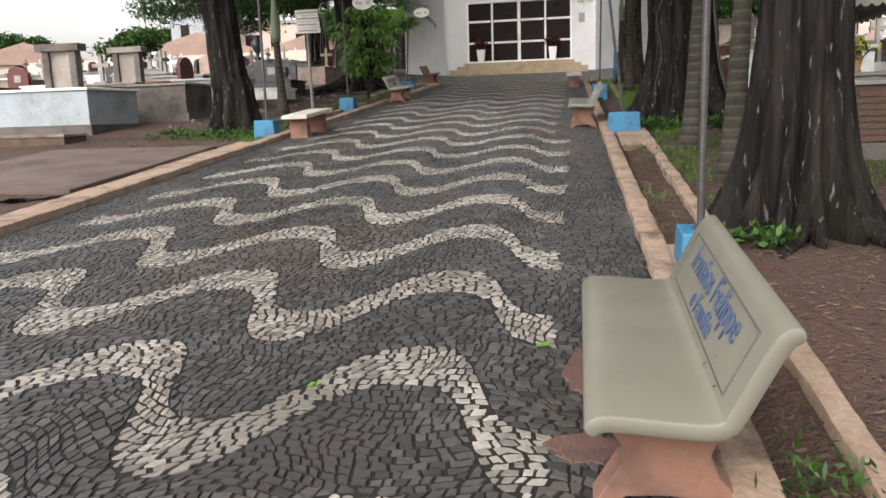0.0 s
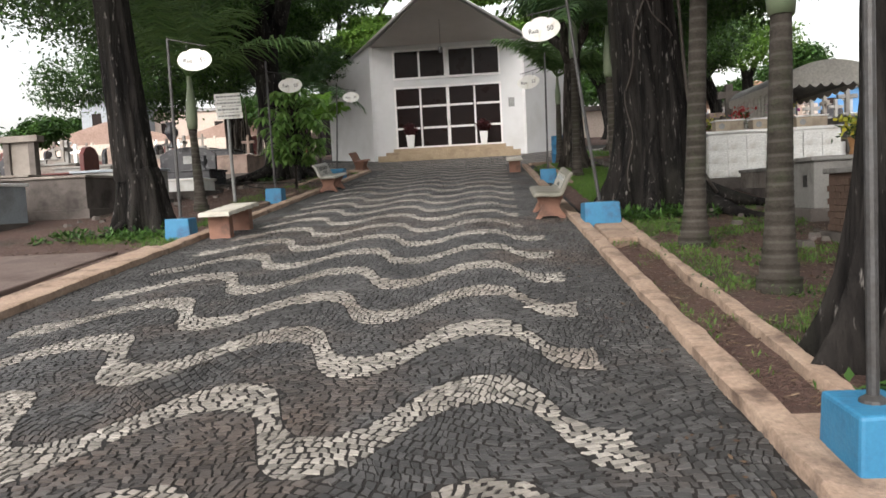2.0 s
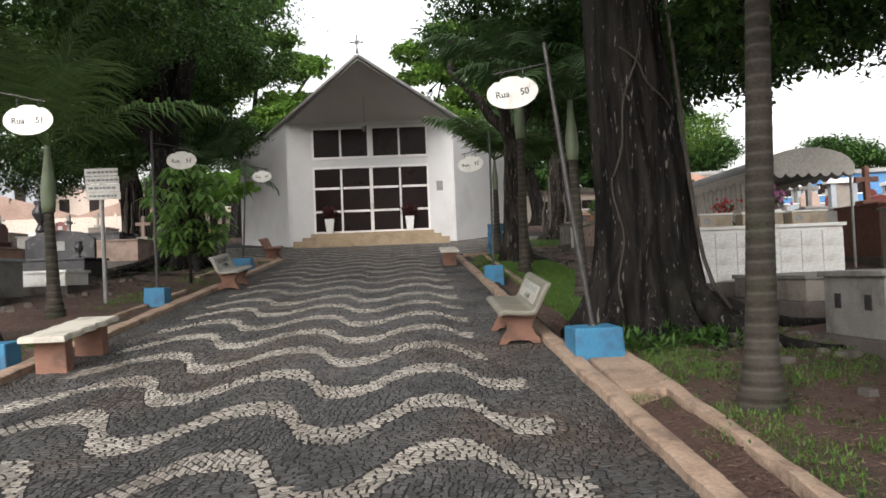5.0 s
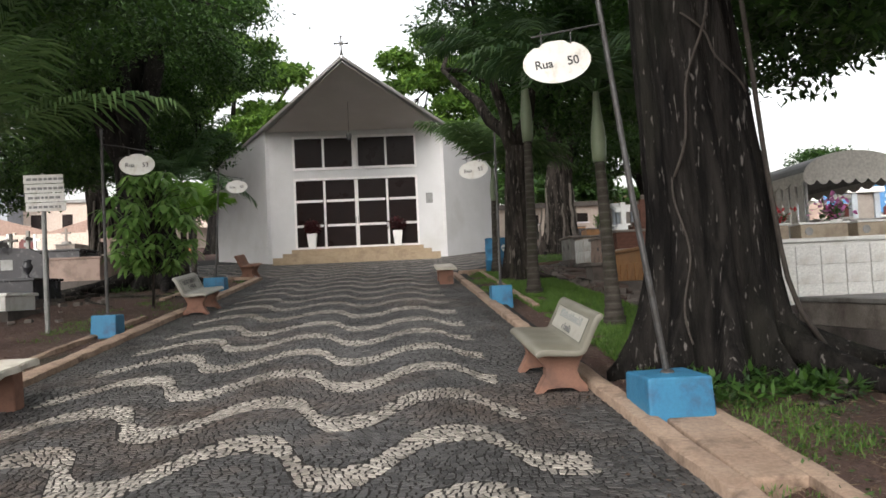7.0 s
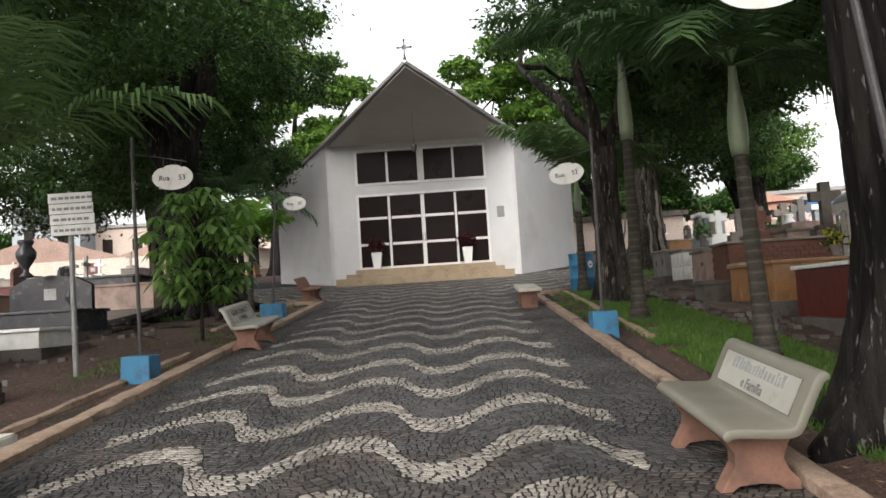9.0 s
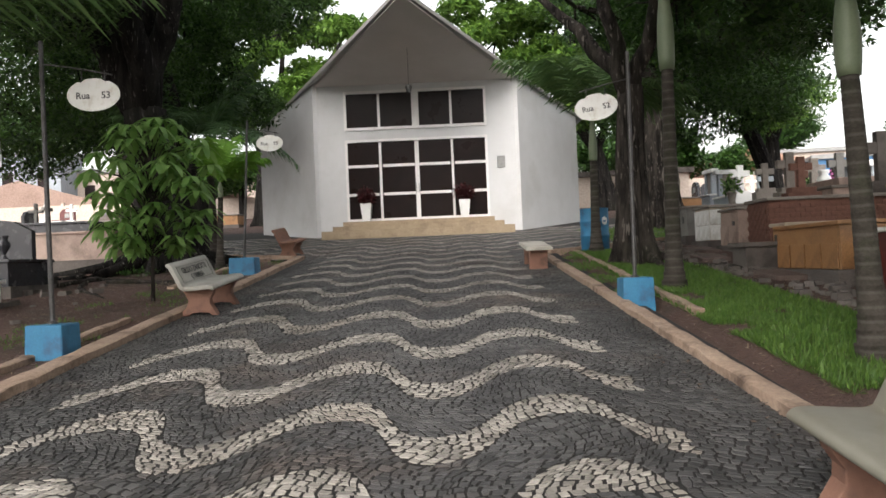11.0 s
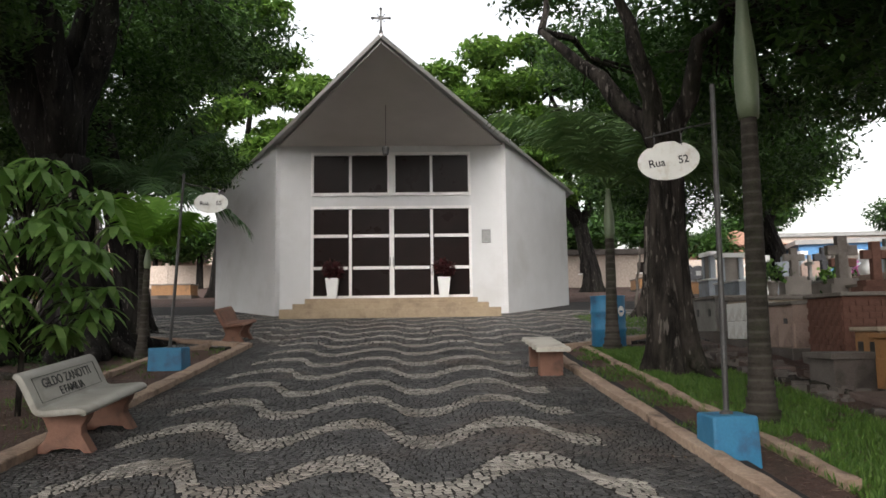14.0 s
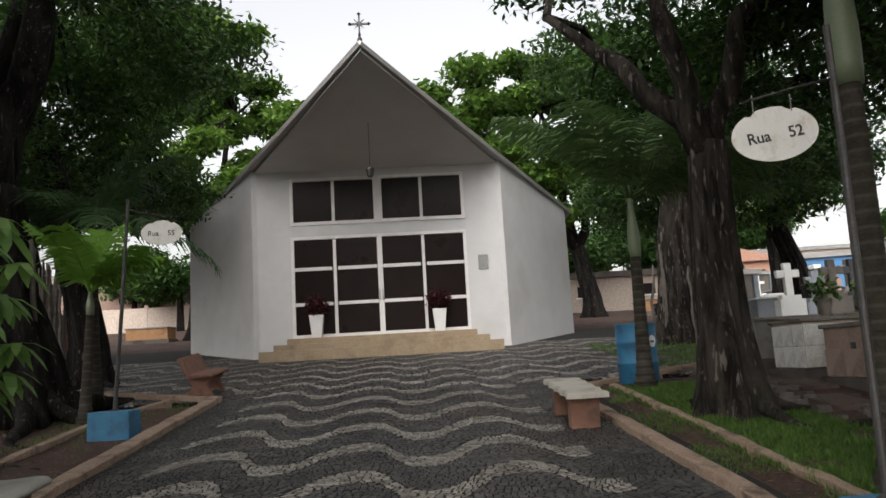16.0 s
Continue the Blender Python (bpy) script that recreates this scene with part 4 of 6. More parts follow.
tree((1.70, 26.2), 0.33, [(1.70, 26.2, 4.6), (1.75, 26.2, 5.8)], [(0.9, 26.0, 8.4), (2.7, 26.0, 8.0), (0.1, 27.5, 8.2)],
     [(0.7, 25.0, 9.4, 1.3), (2.4, 24.6, 9.0, 1.7), (4.6, 26.0, 8.5, 1.9), (3.2, 28.6, 9.3, 2.0), (0.6, 28.6, 9.7, 1.2), (6.6, 28.2, 8.0, 1.3), (6.0, 31.5, 7.2, 1.7), (3.4, 24.0, 8.0, 1.5), (5.6, 24.4, 7.5, 1.6), (4.2, 29.4, 7.8, 1.7), (5.7, 27.6, 7.3, 1.1), (2.8, 30.8, 8.2, 1.5), (3.2, 23.4, 6.6, 1.1), (4.6, 25.0, 6.7, 1.2), (2.9, 27.2, 7.3, 1.1), (3.8, 21.8, 6.9, 1.1), (6.4, 29.5, 8.8, 1.3), (5.2, 25.6, 7.7, 1.0), (3.4, 26.4, 8.6, 1.4)], "tall forked tree with flaking grey bark beside the lawn", M["leaf"], M["bark_lt"], 13, lobes=6, flare=0.9, roots=5)
tree((5.2, 37.0), 0.62, [(5.2, 37.0, 6.2), (5.4, 37.0, 7.4)], [(4.4, 36.4, 9.6), (7.2, 37.4, 9.8)],
     [(4.3, 35.4, 10.4, 1.9), (6.8, 36.8, 10.8, 2.3), (5.8, 34.6, 9.0, 1.7), (8.4, 38.6, 9.2, 2.1), (3.4, 37.5, 11.6, 1.8), (8.0, 34.8, 8.2, 1.7), (4.9, 39.2, 8.2, 1.7), (7.2, 40.6, 7.8, 1.9), (6.2, 43.5, 8.6, 2.0)], "old strangler fig with hanging grey roots", M["leaf_dark"], M["bark_lt"], 14, lobes=11, flare=0.9, leaf=(0.22, 0.10), density=1000)
tree((10.2, 40.0), 0.35, [(10.0, 40.0, 5.6), (9.4, 39.8, 7.0)], [(8.4, 38.5, 8.2), (11.5, 40, 8.6)],
     [(8.6, 37.4, 7.8, 1.9), (10.2, 41.2, 9.6, 2.2), (7.4, 39.2, 9.2, 1.8)], "dense dark-leaved mango tree among tombs", M["leaf_dark"], M["bark"], 15, leaf=(0.26, 0.10), density=1000)
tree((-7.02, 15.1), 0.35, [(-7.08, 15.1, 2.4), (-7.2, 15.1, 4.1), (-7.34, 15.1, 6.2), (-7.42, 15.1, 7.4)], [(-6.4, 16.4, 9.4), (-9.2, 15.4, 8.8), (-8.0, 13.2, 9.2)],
     [(-6.4, 16.8, 7.6, 1.7), (-9.4, 15.6, 7.0, 1.9), (-8.2, 19.2, 7.8, 2.0), (-10.6, 19.4, 6.9, 1.9), (-8.0, 12.8, 7.4, 1.8), (-6.6, 21.0, 8.3, 1.5), (-8.8, 22.5, 7.8, 1.8), (-7.4, 24.6, 8.8, 1.5), (-11.2, 22.4, 7.2, 1.8)] + shade_boughs(-6.0, -4.0, 14.0, 20.5, 2.0, 3), "leaning tree with dark trunk beside the walk", M["leaf_dark"], M["bark"], 16, density=1250, lobes=7, flare=0.9, roots=3)
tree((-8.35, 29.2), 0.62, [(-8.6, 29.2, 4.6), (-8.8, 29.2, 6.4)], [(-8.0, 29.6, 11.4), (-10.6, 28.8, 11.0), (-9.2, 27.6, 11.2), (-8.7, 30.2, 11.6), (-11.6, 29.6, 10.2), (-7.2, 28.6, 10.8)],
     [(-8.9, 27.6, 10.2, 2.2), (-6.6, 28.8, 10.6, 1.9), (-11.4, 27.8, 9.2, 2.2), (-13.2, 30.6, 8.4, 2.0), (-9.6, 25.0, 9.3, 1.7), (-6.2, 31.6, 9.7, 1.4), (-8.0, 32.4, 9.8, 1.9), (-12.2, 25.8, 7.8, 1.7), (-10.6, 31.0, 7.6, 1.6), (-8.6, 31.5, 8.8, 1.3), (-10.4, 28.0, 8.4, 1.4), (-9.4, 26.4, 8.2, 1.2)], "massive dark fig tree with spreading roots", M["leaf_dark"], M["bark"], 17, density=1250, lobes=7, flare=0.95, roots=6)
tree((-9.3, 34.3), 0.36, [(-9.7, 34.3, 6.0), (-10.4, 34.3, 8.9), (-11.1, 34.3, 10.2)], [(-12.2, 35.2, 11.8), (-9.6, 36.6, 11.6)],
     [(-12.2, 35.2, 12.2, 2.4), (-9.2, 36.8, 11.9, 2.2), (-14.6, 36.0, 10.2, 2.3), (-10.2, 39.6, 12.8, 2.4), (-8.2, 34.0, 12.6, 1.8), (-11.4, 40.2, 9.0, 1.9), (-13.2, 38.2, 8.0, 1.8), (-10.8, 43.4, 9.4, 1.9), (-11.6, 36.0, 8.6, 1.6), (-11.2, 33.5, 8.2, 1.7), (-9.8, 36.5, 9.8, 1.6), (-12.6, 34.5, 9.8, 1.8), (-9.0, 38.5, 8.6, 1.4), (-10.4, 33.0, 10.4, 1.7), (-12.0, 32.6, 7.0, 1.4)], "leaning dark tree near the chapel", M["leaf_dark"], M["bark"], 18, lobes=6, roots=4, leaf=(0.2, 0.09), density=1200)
tree((-14.6, 42.5), 0.6, [(-14.8, 42.5, 6.8), (-15.0, 42.5, 8.0)], [(-16.8, 40.4, 8.4), (-13.0, 43.0, 9.4)],
     [(-15.4, 38.4, 8.0, 1.9), (-18.2, 40.2, 7.6, 2.1), (-20.4, 37.0, 7.9, 2.0), (-17.2, 35.0, 8.6, 1.9), (-12.6, 42.2, 9.6, 2.2), (-15.6, 44.2, 10.4, 2.4), (-19.4, 43.6, 9.2, 2.2)], "fig tree with many hanging grey roots", M["leaf_dark"], M["bark_lt"], 19, lobes=12, flare=0.7, leaf=(0.24, 0.11), density=1000)
FAR = "spreading rain tree with bright green crown behind the chapel"


def tiers(outline, r, seed):
    """Flat leafy pads crowding along each bough of an umbrella crown: outline holds (x0, x1, z) at successive heights."""
    rng = random.Random(seed)
    out = []
    for x0, x1, z in outline:
        x = x0
        while x <= x1:
            out.append((x, 54 + rng.uniform(-2.2, 2.2), z + rng.uniform(-0.35, 0.35), r * rng.uniform(0.75, 1.15)))
            x += r * rng.uniform(0.9, 1.35)
    return out


tree((-12.6, 55.0), 0.5, [(-12.4, 55.0, 9.0)], [(-8.6, 53.8, 13.4), (-10.4, 54, 16.2), (-14.6, 55, 15.5), (-7.6, 54.4, 15.4)],
     tiers(((-13.5, -8.6, 11.2), (-14.5, -8.2, 12.6), (-15.5, -7.4, 14.2), (-16.0, -6.9, 15.6), (-16.5, -7.4, 17.0), (-16.5, -8.2, 18.3), (-16.0, -9.6, 19.6), (-15.0, -11.0, 20.9), (-15.0, -12.2, 22.2)), 1.25, 5), FAR, M["leaf_bright"], M["bark"], 20, leaf=(0.42, 0.20), density=640, squash=0.45)
tree((7.4, 56.0), 0.5, [(6.8, 56.0, 9.0)], [(3.0, 55.0, 13.0), (1.2, 54.6, 15.0), (8.6, 55, 13.8), (5.0, 54, 15.8)],
     tiers(((1.6, 9.0, 10.6), (0.6, 11.0, 12.0), (-0.3, 12.0, 13.4), (-1.0, 12.5, 14.8), (-0.9, 12.5, 16.0), (1.6, 12.0, 17.1), (3.6, 10.0, 17.9)), 1.2, 6), FAR, M["leaf_bright"], M["bark"], 21, leaf=(0.42, 0.20), density=640, squash=0.45)
tree((15.5, 52.0), 0.4, [(15.4, 52.0, 8.4)], [(14.4, 51.2, 10.0), (16.6, 52, 10.2)],
     [(14.2, 50.4, 9.8, 2.0), (16.4, 51.4, 10.4, 2.0), (15.2, 53.6, 11.6, 2.0)], "round green tree beyond the tombs", M["leaf_bright"], M["bark"], 22, leaf=(0.28, 0.13), density=720)


def aerial_roots(bx, by, r, n, seed, top):
    """Hanging roots that have reached the ground round a fig trunk."""
    rng = random.Random(seed)
    t = empty("aerial_root_cluster", pose(bx, by, G(by)), "grey hanging fig roots fused round a trunk", "tree roots")
    for i in range(n):
        a = rng.uniform(0, 6.283)
        d = r * rng.uniform(0.95, 1.5)
        h = rng.uniform(0.6, 1.0) * top
        bm = bmesh.new()
        pts = [(d * math.cos(a) * (1 - 0.25 * k / 7) + rng.uniform(-0.04, 0.04), d * math.sin(a) * (1 - 0.25 * k / 7) + rng.uniform(-0.04, 0.04), -0.15 + h * k / 7) for k in range(8)]
        w = rng.uniform(0.02, 0.06)
        tube(bm, pts, [w * (1.5 - 0.8 * k / 7) for k in range(8)], 7)
        part("aerial_root", bm, M["root_grey"], t, smooth=True)


M["root_grey"] = mat("grey_root", (0.16, 0.14, 0.12), (0.09, 0.078, 0.066), 6, 50, 0.9, 0.4)
aerial_roots(5.2, 37.0, 0.62, 22, 91, 3.2)
aerial_roots(-14.6, 42.5, 0.62, 22, 92, 3.6)
aerial_roots(-11.4, 36.8, 0.30, 16, 93, 3.4)
aerial_roots(-8.5, 29.15, 0.40, 12, 94, 3.2)


def vines():
    """Thin bare vines hugging the big trunk."""
    for i, (a0, a1, z0, z1, rr) in enumerate(((3.9, 4.7, 1.9, 3.7, 0.013), (5.2, 4.3, 2.7, 3.5, 0.010), (5.75, 5.6, 0.2, 5.5, 0.026), (4.1, 3.9, 0.3, 1.9, 0.010))):
        bm = bmesh.new()
        pts = []
        for k in range(17):
            u = k / 16
            a = a0 + (a1 - a0) * u + 0.07 * math.sin(u * 9 + i)
            h = z0 + (z1 - z0) * u
            r = 0.60 * (1 - 0.05 * h) * (1 + 0.9 * math.exp(-h / 0.42)) + 0.085
            pts.append((r * math.cos(a) - 0.05 * max(0, h - 1.5), r * math.sin(a), h))
        tube(bm, pts, [rr] * 17, 7)
        o = mesh_ob("vine", bm, M["vine"], smooth=True)
        o.matrix_basis = pose(1.85, 15.0, G(15.0))
        tagged(o, "thin pale woody vine climbing the dark trunk", "vine", "vines on the big tree")


M["vine"] = mat("pale_vine", (0.075, 0.063, 0.052), (0.045, 0.038, 0.032), 6, 50, 0.9, 0.3)
vines()


# ---- palms ----
def frond_mesh(parent, origin, yaw, elev, length, droop, leaflet, material, rng, pairs=40, stemm=None):
    d = Vector((math.cos(yaw), math.sin(yaw), 0))
    pts = []
    e = elev
    p = Vector(origin)
    n = 14
    for i in range(n + 1):
        pts.append(p.copy())
        p = p + (d * math.cos(e) + Vector((0, 0, math.sin(e)))) * (length / n)
        e -= droop / n * (0.5 + i / n)
    quads = []
    side = Vector((-math.sin(yaw), math.cos(yaw), 0))
    for k in range(pairs):
        u = 0.12 + 0.87 * k / pairs
        f = u * n
        i = min(int(f), n - 1)
        c = pts[i].lerp(pts[i + 1], f - i)
        t = (pts[i + 1] - pts[i]).normalized()
        up = side.cross(t) * -1
        L = leaflet * (0.45 + 0.75 * math.sin(math.pi * min(1, u * 0.85 + 0.12))) * rng.uniform(0.85, 1.1)
        w = 0.046 + 0.014 * rng.random()
        for s in (-1, 1):
            q = (side * s * 0.86 + t * 0.50 + Vector((0, 0, rng.uniform(-0.25, 0.12)))).normalized()
            mid = c + q * L * 0.5
            tip = c + q * L - Vector((0, 0, 0.28 * L * (0.5 + rng.random())))
            wv = t * w * 0.5
            quads += [c - wv * 0.6, mid - wv, mid + wv, c + wv * 0.6, mid - wv, tip, tip + t * 0.004, mid + wv]
    ob = quads_mesh("frond", np.array([tuple(v) for v in quads]), material, parent)
    me = ob.data
    bm = bmesh.new()
    bm.from_mesh(me)
    tube(bm, pts, [0.022 * (1 - 0.8 * i / n) for i in range(n + 1)], 5)
    bm.to_mesh(me)
    bm.free()
    return ob


def palm(base, top, r, shaft, fronds, label, material, seed, flen=2.2, leaflet=0.5, elev=(0.2, 1.2), droop=1.5, shaft_r=1.05, group="palms along the walk"):
    """A ringed trunk from base to top (world), a green crownshaft above it and arching fronds."""
    rng = random.Random(seed)
    bx, by = base
    bz = G(by)
    p = empty("palm_tree", pose(bx, by, bz), label, "palm", group)
    tv = Vector(top) - Vector((bx, by, bz))
    h = tv.z
    bm = bmesh.new()
    pts, rad = [], []
    z = -0.12
    while z < h:
        u = max(0, z) / h
        swell = 1 + 0.55 * math.exp(-max(0, z) / 0.25)
        for dz, k in ((0.0, 1.0), (0.095, 0.995), (0.10, 1.018), (0.115, 1.018)):
            zz = min(z + dz, h)
            pts.append((tv.x * zz / h, tv.y * zz / h, zz + 0.0004 * len(pts)))
            rad.append(r * (1 - 0.3 * u) * swell * k)
        z += 0.12
    tube(bm, pts, rad, 16)
    part("trunk", bm, M["palm_trunk"], p, smooth=True)
    s0 = tv.copy()
    if shaft > 0:
        bm = bmesh.new()
        n = 10
        tube(bm, [tuple(s0 + Vector((0, 0, -0.02 + shaft * i / n))) for i in range(n + 1)], [r * shaft_r * (0.86 + 0.22 * math.sin(math.pi * min(1, i / n * 1.5)) - 0.52 * (i / n) ** 1.6) for i in range(n + 1)], 16)
        part("crownshaft", bm, M["palm_green"], p, "smooth pale green crownshaft", smooth=True)
    o = s0 + Vector((0, 0, shaft - 0.08))
    for i in range(fronds):
        frond_mesh(p, o, 2.4 * i + rng.uniform(-0.3, 0.3), elev[0] + (elev[1] - elev[0]) * ((i * 0.618) % 1), flen * rng.uniform(0.85, 1.1), droop * rng.uniform(0.8, 1.2), leaflet, material, rng)
    return p


KP = "slender royal palm with ringed grey trunk and green crownshaft"
palm((1.60, 8.75), (1.68, 8.8, 3.14), 0.12, 1.25, 9, KP, M["leaf_palm"], 31, 2.3, 0.55, (0.5, 1.3), 1.2)
palm((1.50, 11.1), (1.66, 11.1, 4.78), 0.12, 1.3, 9, KP, M["leaf_palm"], 32, 2.3, 0.55, (0.4, 1.3), 1.3)
palm((1.72, 18.1), (1.66, 18.2, 4.06), 0.105, 1.1, 10, KP, M["leaf_palm"], 33, 2.3, 0.55, (0.2, 1.2), 1.5)
palm((1.40, 22.65), (1.42, 22.6, 5.24), 0.115, 1.6, 11, KP, M["leaf_palm"], 34, 2.8, 0.6, (0.3, 1.2), 1.3)
palm((1.48, 28.85), (1.49, 28.8, 4.75), 0.115, 1.0, 14, "small palm with dark arching fronds beside a blue barrel", M["leaf_frond"], 35, 2.5, 0.62, (0.45, 1.5), 1.15, 0.85)
palm((-7.30, 18.5), (-7.37, 18.5, 3.52), 0.11, 1.2, 10, KP, M["leaf_frond"], 36, 2.9, 0.7, (0.5, 1.5), 0.8, 1.1)
palm((-6.95, 28.5), (-6.85, 28.4, 4.25), 0.075, 0.4, 7, "young palm with bright yellow-green fronds", M["leaf_young"], 37, 1.35, 0.42, (0.65, 1.5), 0.55, 0.8)
palm((-7.9, 31.2), (-7.9, 31.0, 5.5), 0.11, 0.6, 13, "tall dark palm beside leaning trees", M["leaf_palm"], 38, 2.6, 0.6, (0.1, 1.35), 1.1, 0.95)


def broad_tree():
    """Sapling with drooping whorls of broad leaves on a thin pale stem."""
    bx, by = -6.5, 23.6
    t = empty("sapling", pose(bx, by, G(by)), "young tree with broad drooping leaves on a thin stem", "tree")
    rng = random.Random(41)
    bm = bmesh.new()
    tube(bm, [(0, 0, -0.1), (0.02, 0, 0.9), (0.0, 0, 1.8), (0.05, 0, 2.5)], [0.035, 0.03, 0.026, 0.016], 8)
    part("stem", bm, M["bark_lt"], t, smooth=True)
    quads = []
    bm = bmesh.new()
    for k in range(120):
        a = rng.uniform(0, 6.283)
        z = rng.uniform(0.75, 2.75)
        w = 1.0 * math.sqrt(max(0.05, 1 - ((z - 1.7) / 1.15) ** 2))
        r = w * math.sqrt(rng.random())
        c = Vector((r * math.cos(a) + 0.05, r * math.sin(a), z + 0.1))
        tube(bm, [(0, 0, max(0.7, z - 0.5)), (c.x * 0.5, c.y * 0.5, z), tuple(c)], [0.012, 0.009, 0.005], 5)
        n = rng.randint(6, 8)
        for i in range(n):
            b = a + i * 6.283 / n + rng.uniform(-0.2, 0.2)
            d = Vector((math.cos(b), math.sin(b), rng.uniform(-0.7, 0.0))).normalized()
            s = Vector((-math.sin(b), math.cos(b), 0))
            L, W = rng.uniform(0.24, 0.36), rng.uniform(0.075, 0.115)
            p1, p2 = c + d * L * 0.45, c + d * L * 0.8 + Vector((0, 0, -0.06))
            tip = c + d * L + Vector((0, 0, -0.12))
            quads += [c - s * 0.012, p1 - s * W * 0.5, p1 + s * W * 0.5, c + s * 0.012]
            quads += [p1 - s * W * 0.5, p2 - s * W * 0.42, p2 + s * W * 0.42, p1 + s * W * 0.5]
            quads += [p2 - s * W * 0.42, tip - s * 0.004, tip + s * 0.004, p2 + s * W * 0.42]
    tagged(part("twig_mass", bm, M["bark_lt"], t), kind="stuff")
    tagged(quads_mesh("crown", np.array([tuple(v) for v in quads]), M["leaf_broad"], t), "broad glossy leaves", kind="stuff")


broad_tree()

# ---- graves ----
def tomb(x0, x1, y0, y1, h, body, cap, label, plinth=True, overhang=0.05, head=None, group="tombs", plates=0, capm=None, headm=None):
    """A raised grave: plinth, body, cover slab, and a headstone or cross at its far end."""
    cx, cy = (x0 + x1) / 2, (y0 + y1) / 2
    t = empty("tomb", pose(cx, cy, G(cy)), label, "tomb", group)
    hx, hy = (x1 - x0) / 2, (y1 - y0) / 2
    if plinth:
        part("plinth", boxes((-hx - 0.09, hx + 0.09, -hy - 0.09, hy + 0.09, -0.45, 0.13), bevel=0.012), M["dark_concrete"], t)
    part("body", boxes((-hx, hx, -hy, hy, -0.4 if not plinth else 0.13, h), bevel=0.01), body, t)
    part("cover_slab", boxes((-hx - overhang, hx + overhang, -hy - overhang, hy + overhang, h, h + 0.06), bevel=0.012), capm or cap, t)
    for i in range(plates):
        u = -hy * 0.5 + i * hy
        part("plate", boxes((-hx - 0.012, -hx, u - 0.06, u + 0.06, h * 0.55, h * 0.55 + 0.16), bevel=0.004), M["metal"], t, "small dark metal plate")
    top = h + 0.06
    if head == "cross":
        bm = boxes((-0.06, 0.06, hy - 0.22, hy - 0.10, top, top + 0.95), (-0.28, -0.062, hy - 0.215, hy - 0.105, top + 0.58, top + 0.70), (0.062, 0.28, hy - 0.215, hy - 0.105, top + 0.58, top + 0.70), bevel=0.01)
        part("cross", bm, body, t)
        part("cross_base", boxes((-0.22, 0.22, hy - 0.36, hy - 0.02, top, top + 0.14), bevel=0.012), cap, t)
    elif head == "stone":
        bm = bmesh.new()
        w = hx * 0.8
        prism(bm, [(-w, top), (w, top), (w, top + 0.55), (w * 0.6, top + 0.74), (0, top + 0.80), (-w * 0.6, top + 0.74), (-w, top + 0.55)], hy - 0.22, hy - 0.08, 0.01)
        part("headstone", bm, body, t)
        part("plaque", boxes((-0.14, 0.14, hy - 0.235, hy - 0.222, top + 0.25, top + 0.5)), M["metal_lt"], t, "small metal name plaque")
    elif head == "pillars":
        for s in (-1, 1):
            part("pillar", boxes((s * 0.36 - 0.09, s * 0.36 + 0.09, hy - 0.36, hy - 0.14, top, top + 0.95), bevel=0.01), headm or body, t)
        part("lintel", boxes((-0.58, 0.58, hy - 0.42, hy - 0.08, top + 0.95, top + 1.12), bevel=0.012), headm or cap, t)
        part("back_panel", boxes((-0.27, 0.27, hy - 0.28, hy - 0.2, top, top + 0.95)), M["concrete"], t)
    elif head == "step":
        part("upper_step", boxes((-hx * 0.7, hx * 0.7, -hy * 0.75, hy * 0.75, top, top + 0.18), bevel=0.012), body, t)
    return t


# row beside the lawn
def tiled_tomb(x0, x1, y0, y1, h, body, cap, label, w, hh, piece, brick=False, faces="wy", plates=0, head=None, name="tile", gap=0.008):
    """A tomb whose sides toward the walk are faced with pieces."""
    t = tomb(x0, x1, y0, y1, h, body, cap, label, head=head, plates=plates)
    cx, cy = (x0 + x1) / 2, (y0 + y1) / 2
    for axis in faces:
        bm = bmesh.new()
        if axis == "w":
            box(bm, -0.010, 0.010, -(w - gap) / 2, (w - gap) / 2, -(hh - gap) / 2, (hh - gap) / 2, 0.003)
            span = y1 - y0
        else:
            box(bm, -(w - gap) / 2, (w - gap) / 2, -0.010, 0.010, -(hh - gap) / 2, (hh - gap) / 2, 0.003)
            span = x1 - x0
        me = bpy.data.meshes.new(name)
        bm.to_mesh(me)
        bm.free()
        me.materials.append(piece)
        cols, rows = max(1, int(round(span / w))), max(1, int((h - 0.14) / hh))
        rng = random.Random(int(x0 * 10 + y0))
        for r in range(rows):
            for c in range(cols):
                u = -span / 2 + span * (c + 0.5) / cols + (w / 2 if brick and r % 2 else 0)
                if abs(u) + w / 2 > span / 2 + 0.02:
                    continue
                o = new(name, me)
                o.parent = t
                z = 0.14 + hh * (r + 0.5)
                j = rng.uniform(-0.003, 0.003)
                o.location = (x0 - cx - 0.011 + j, u, z) if axis == "w" else (u, y0 - cy - 0.011 + j, z)
    return t


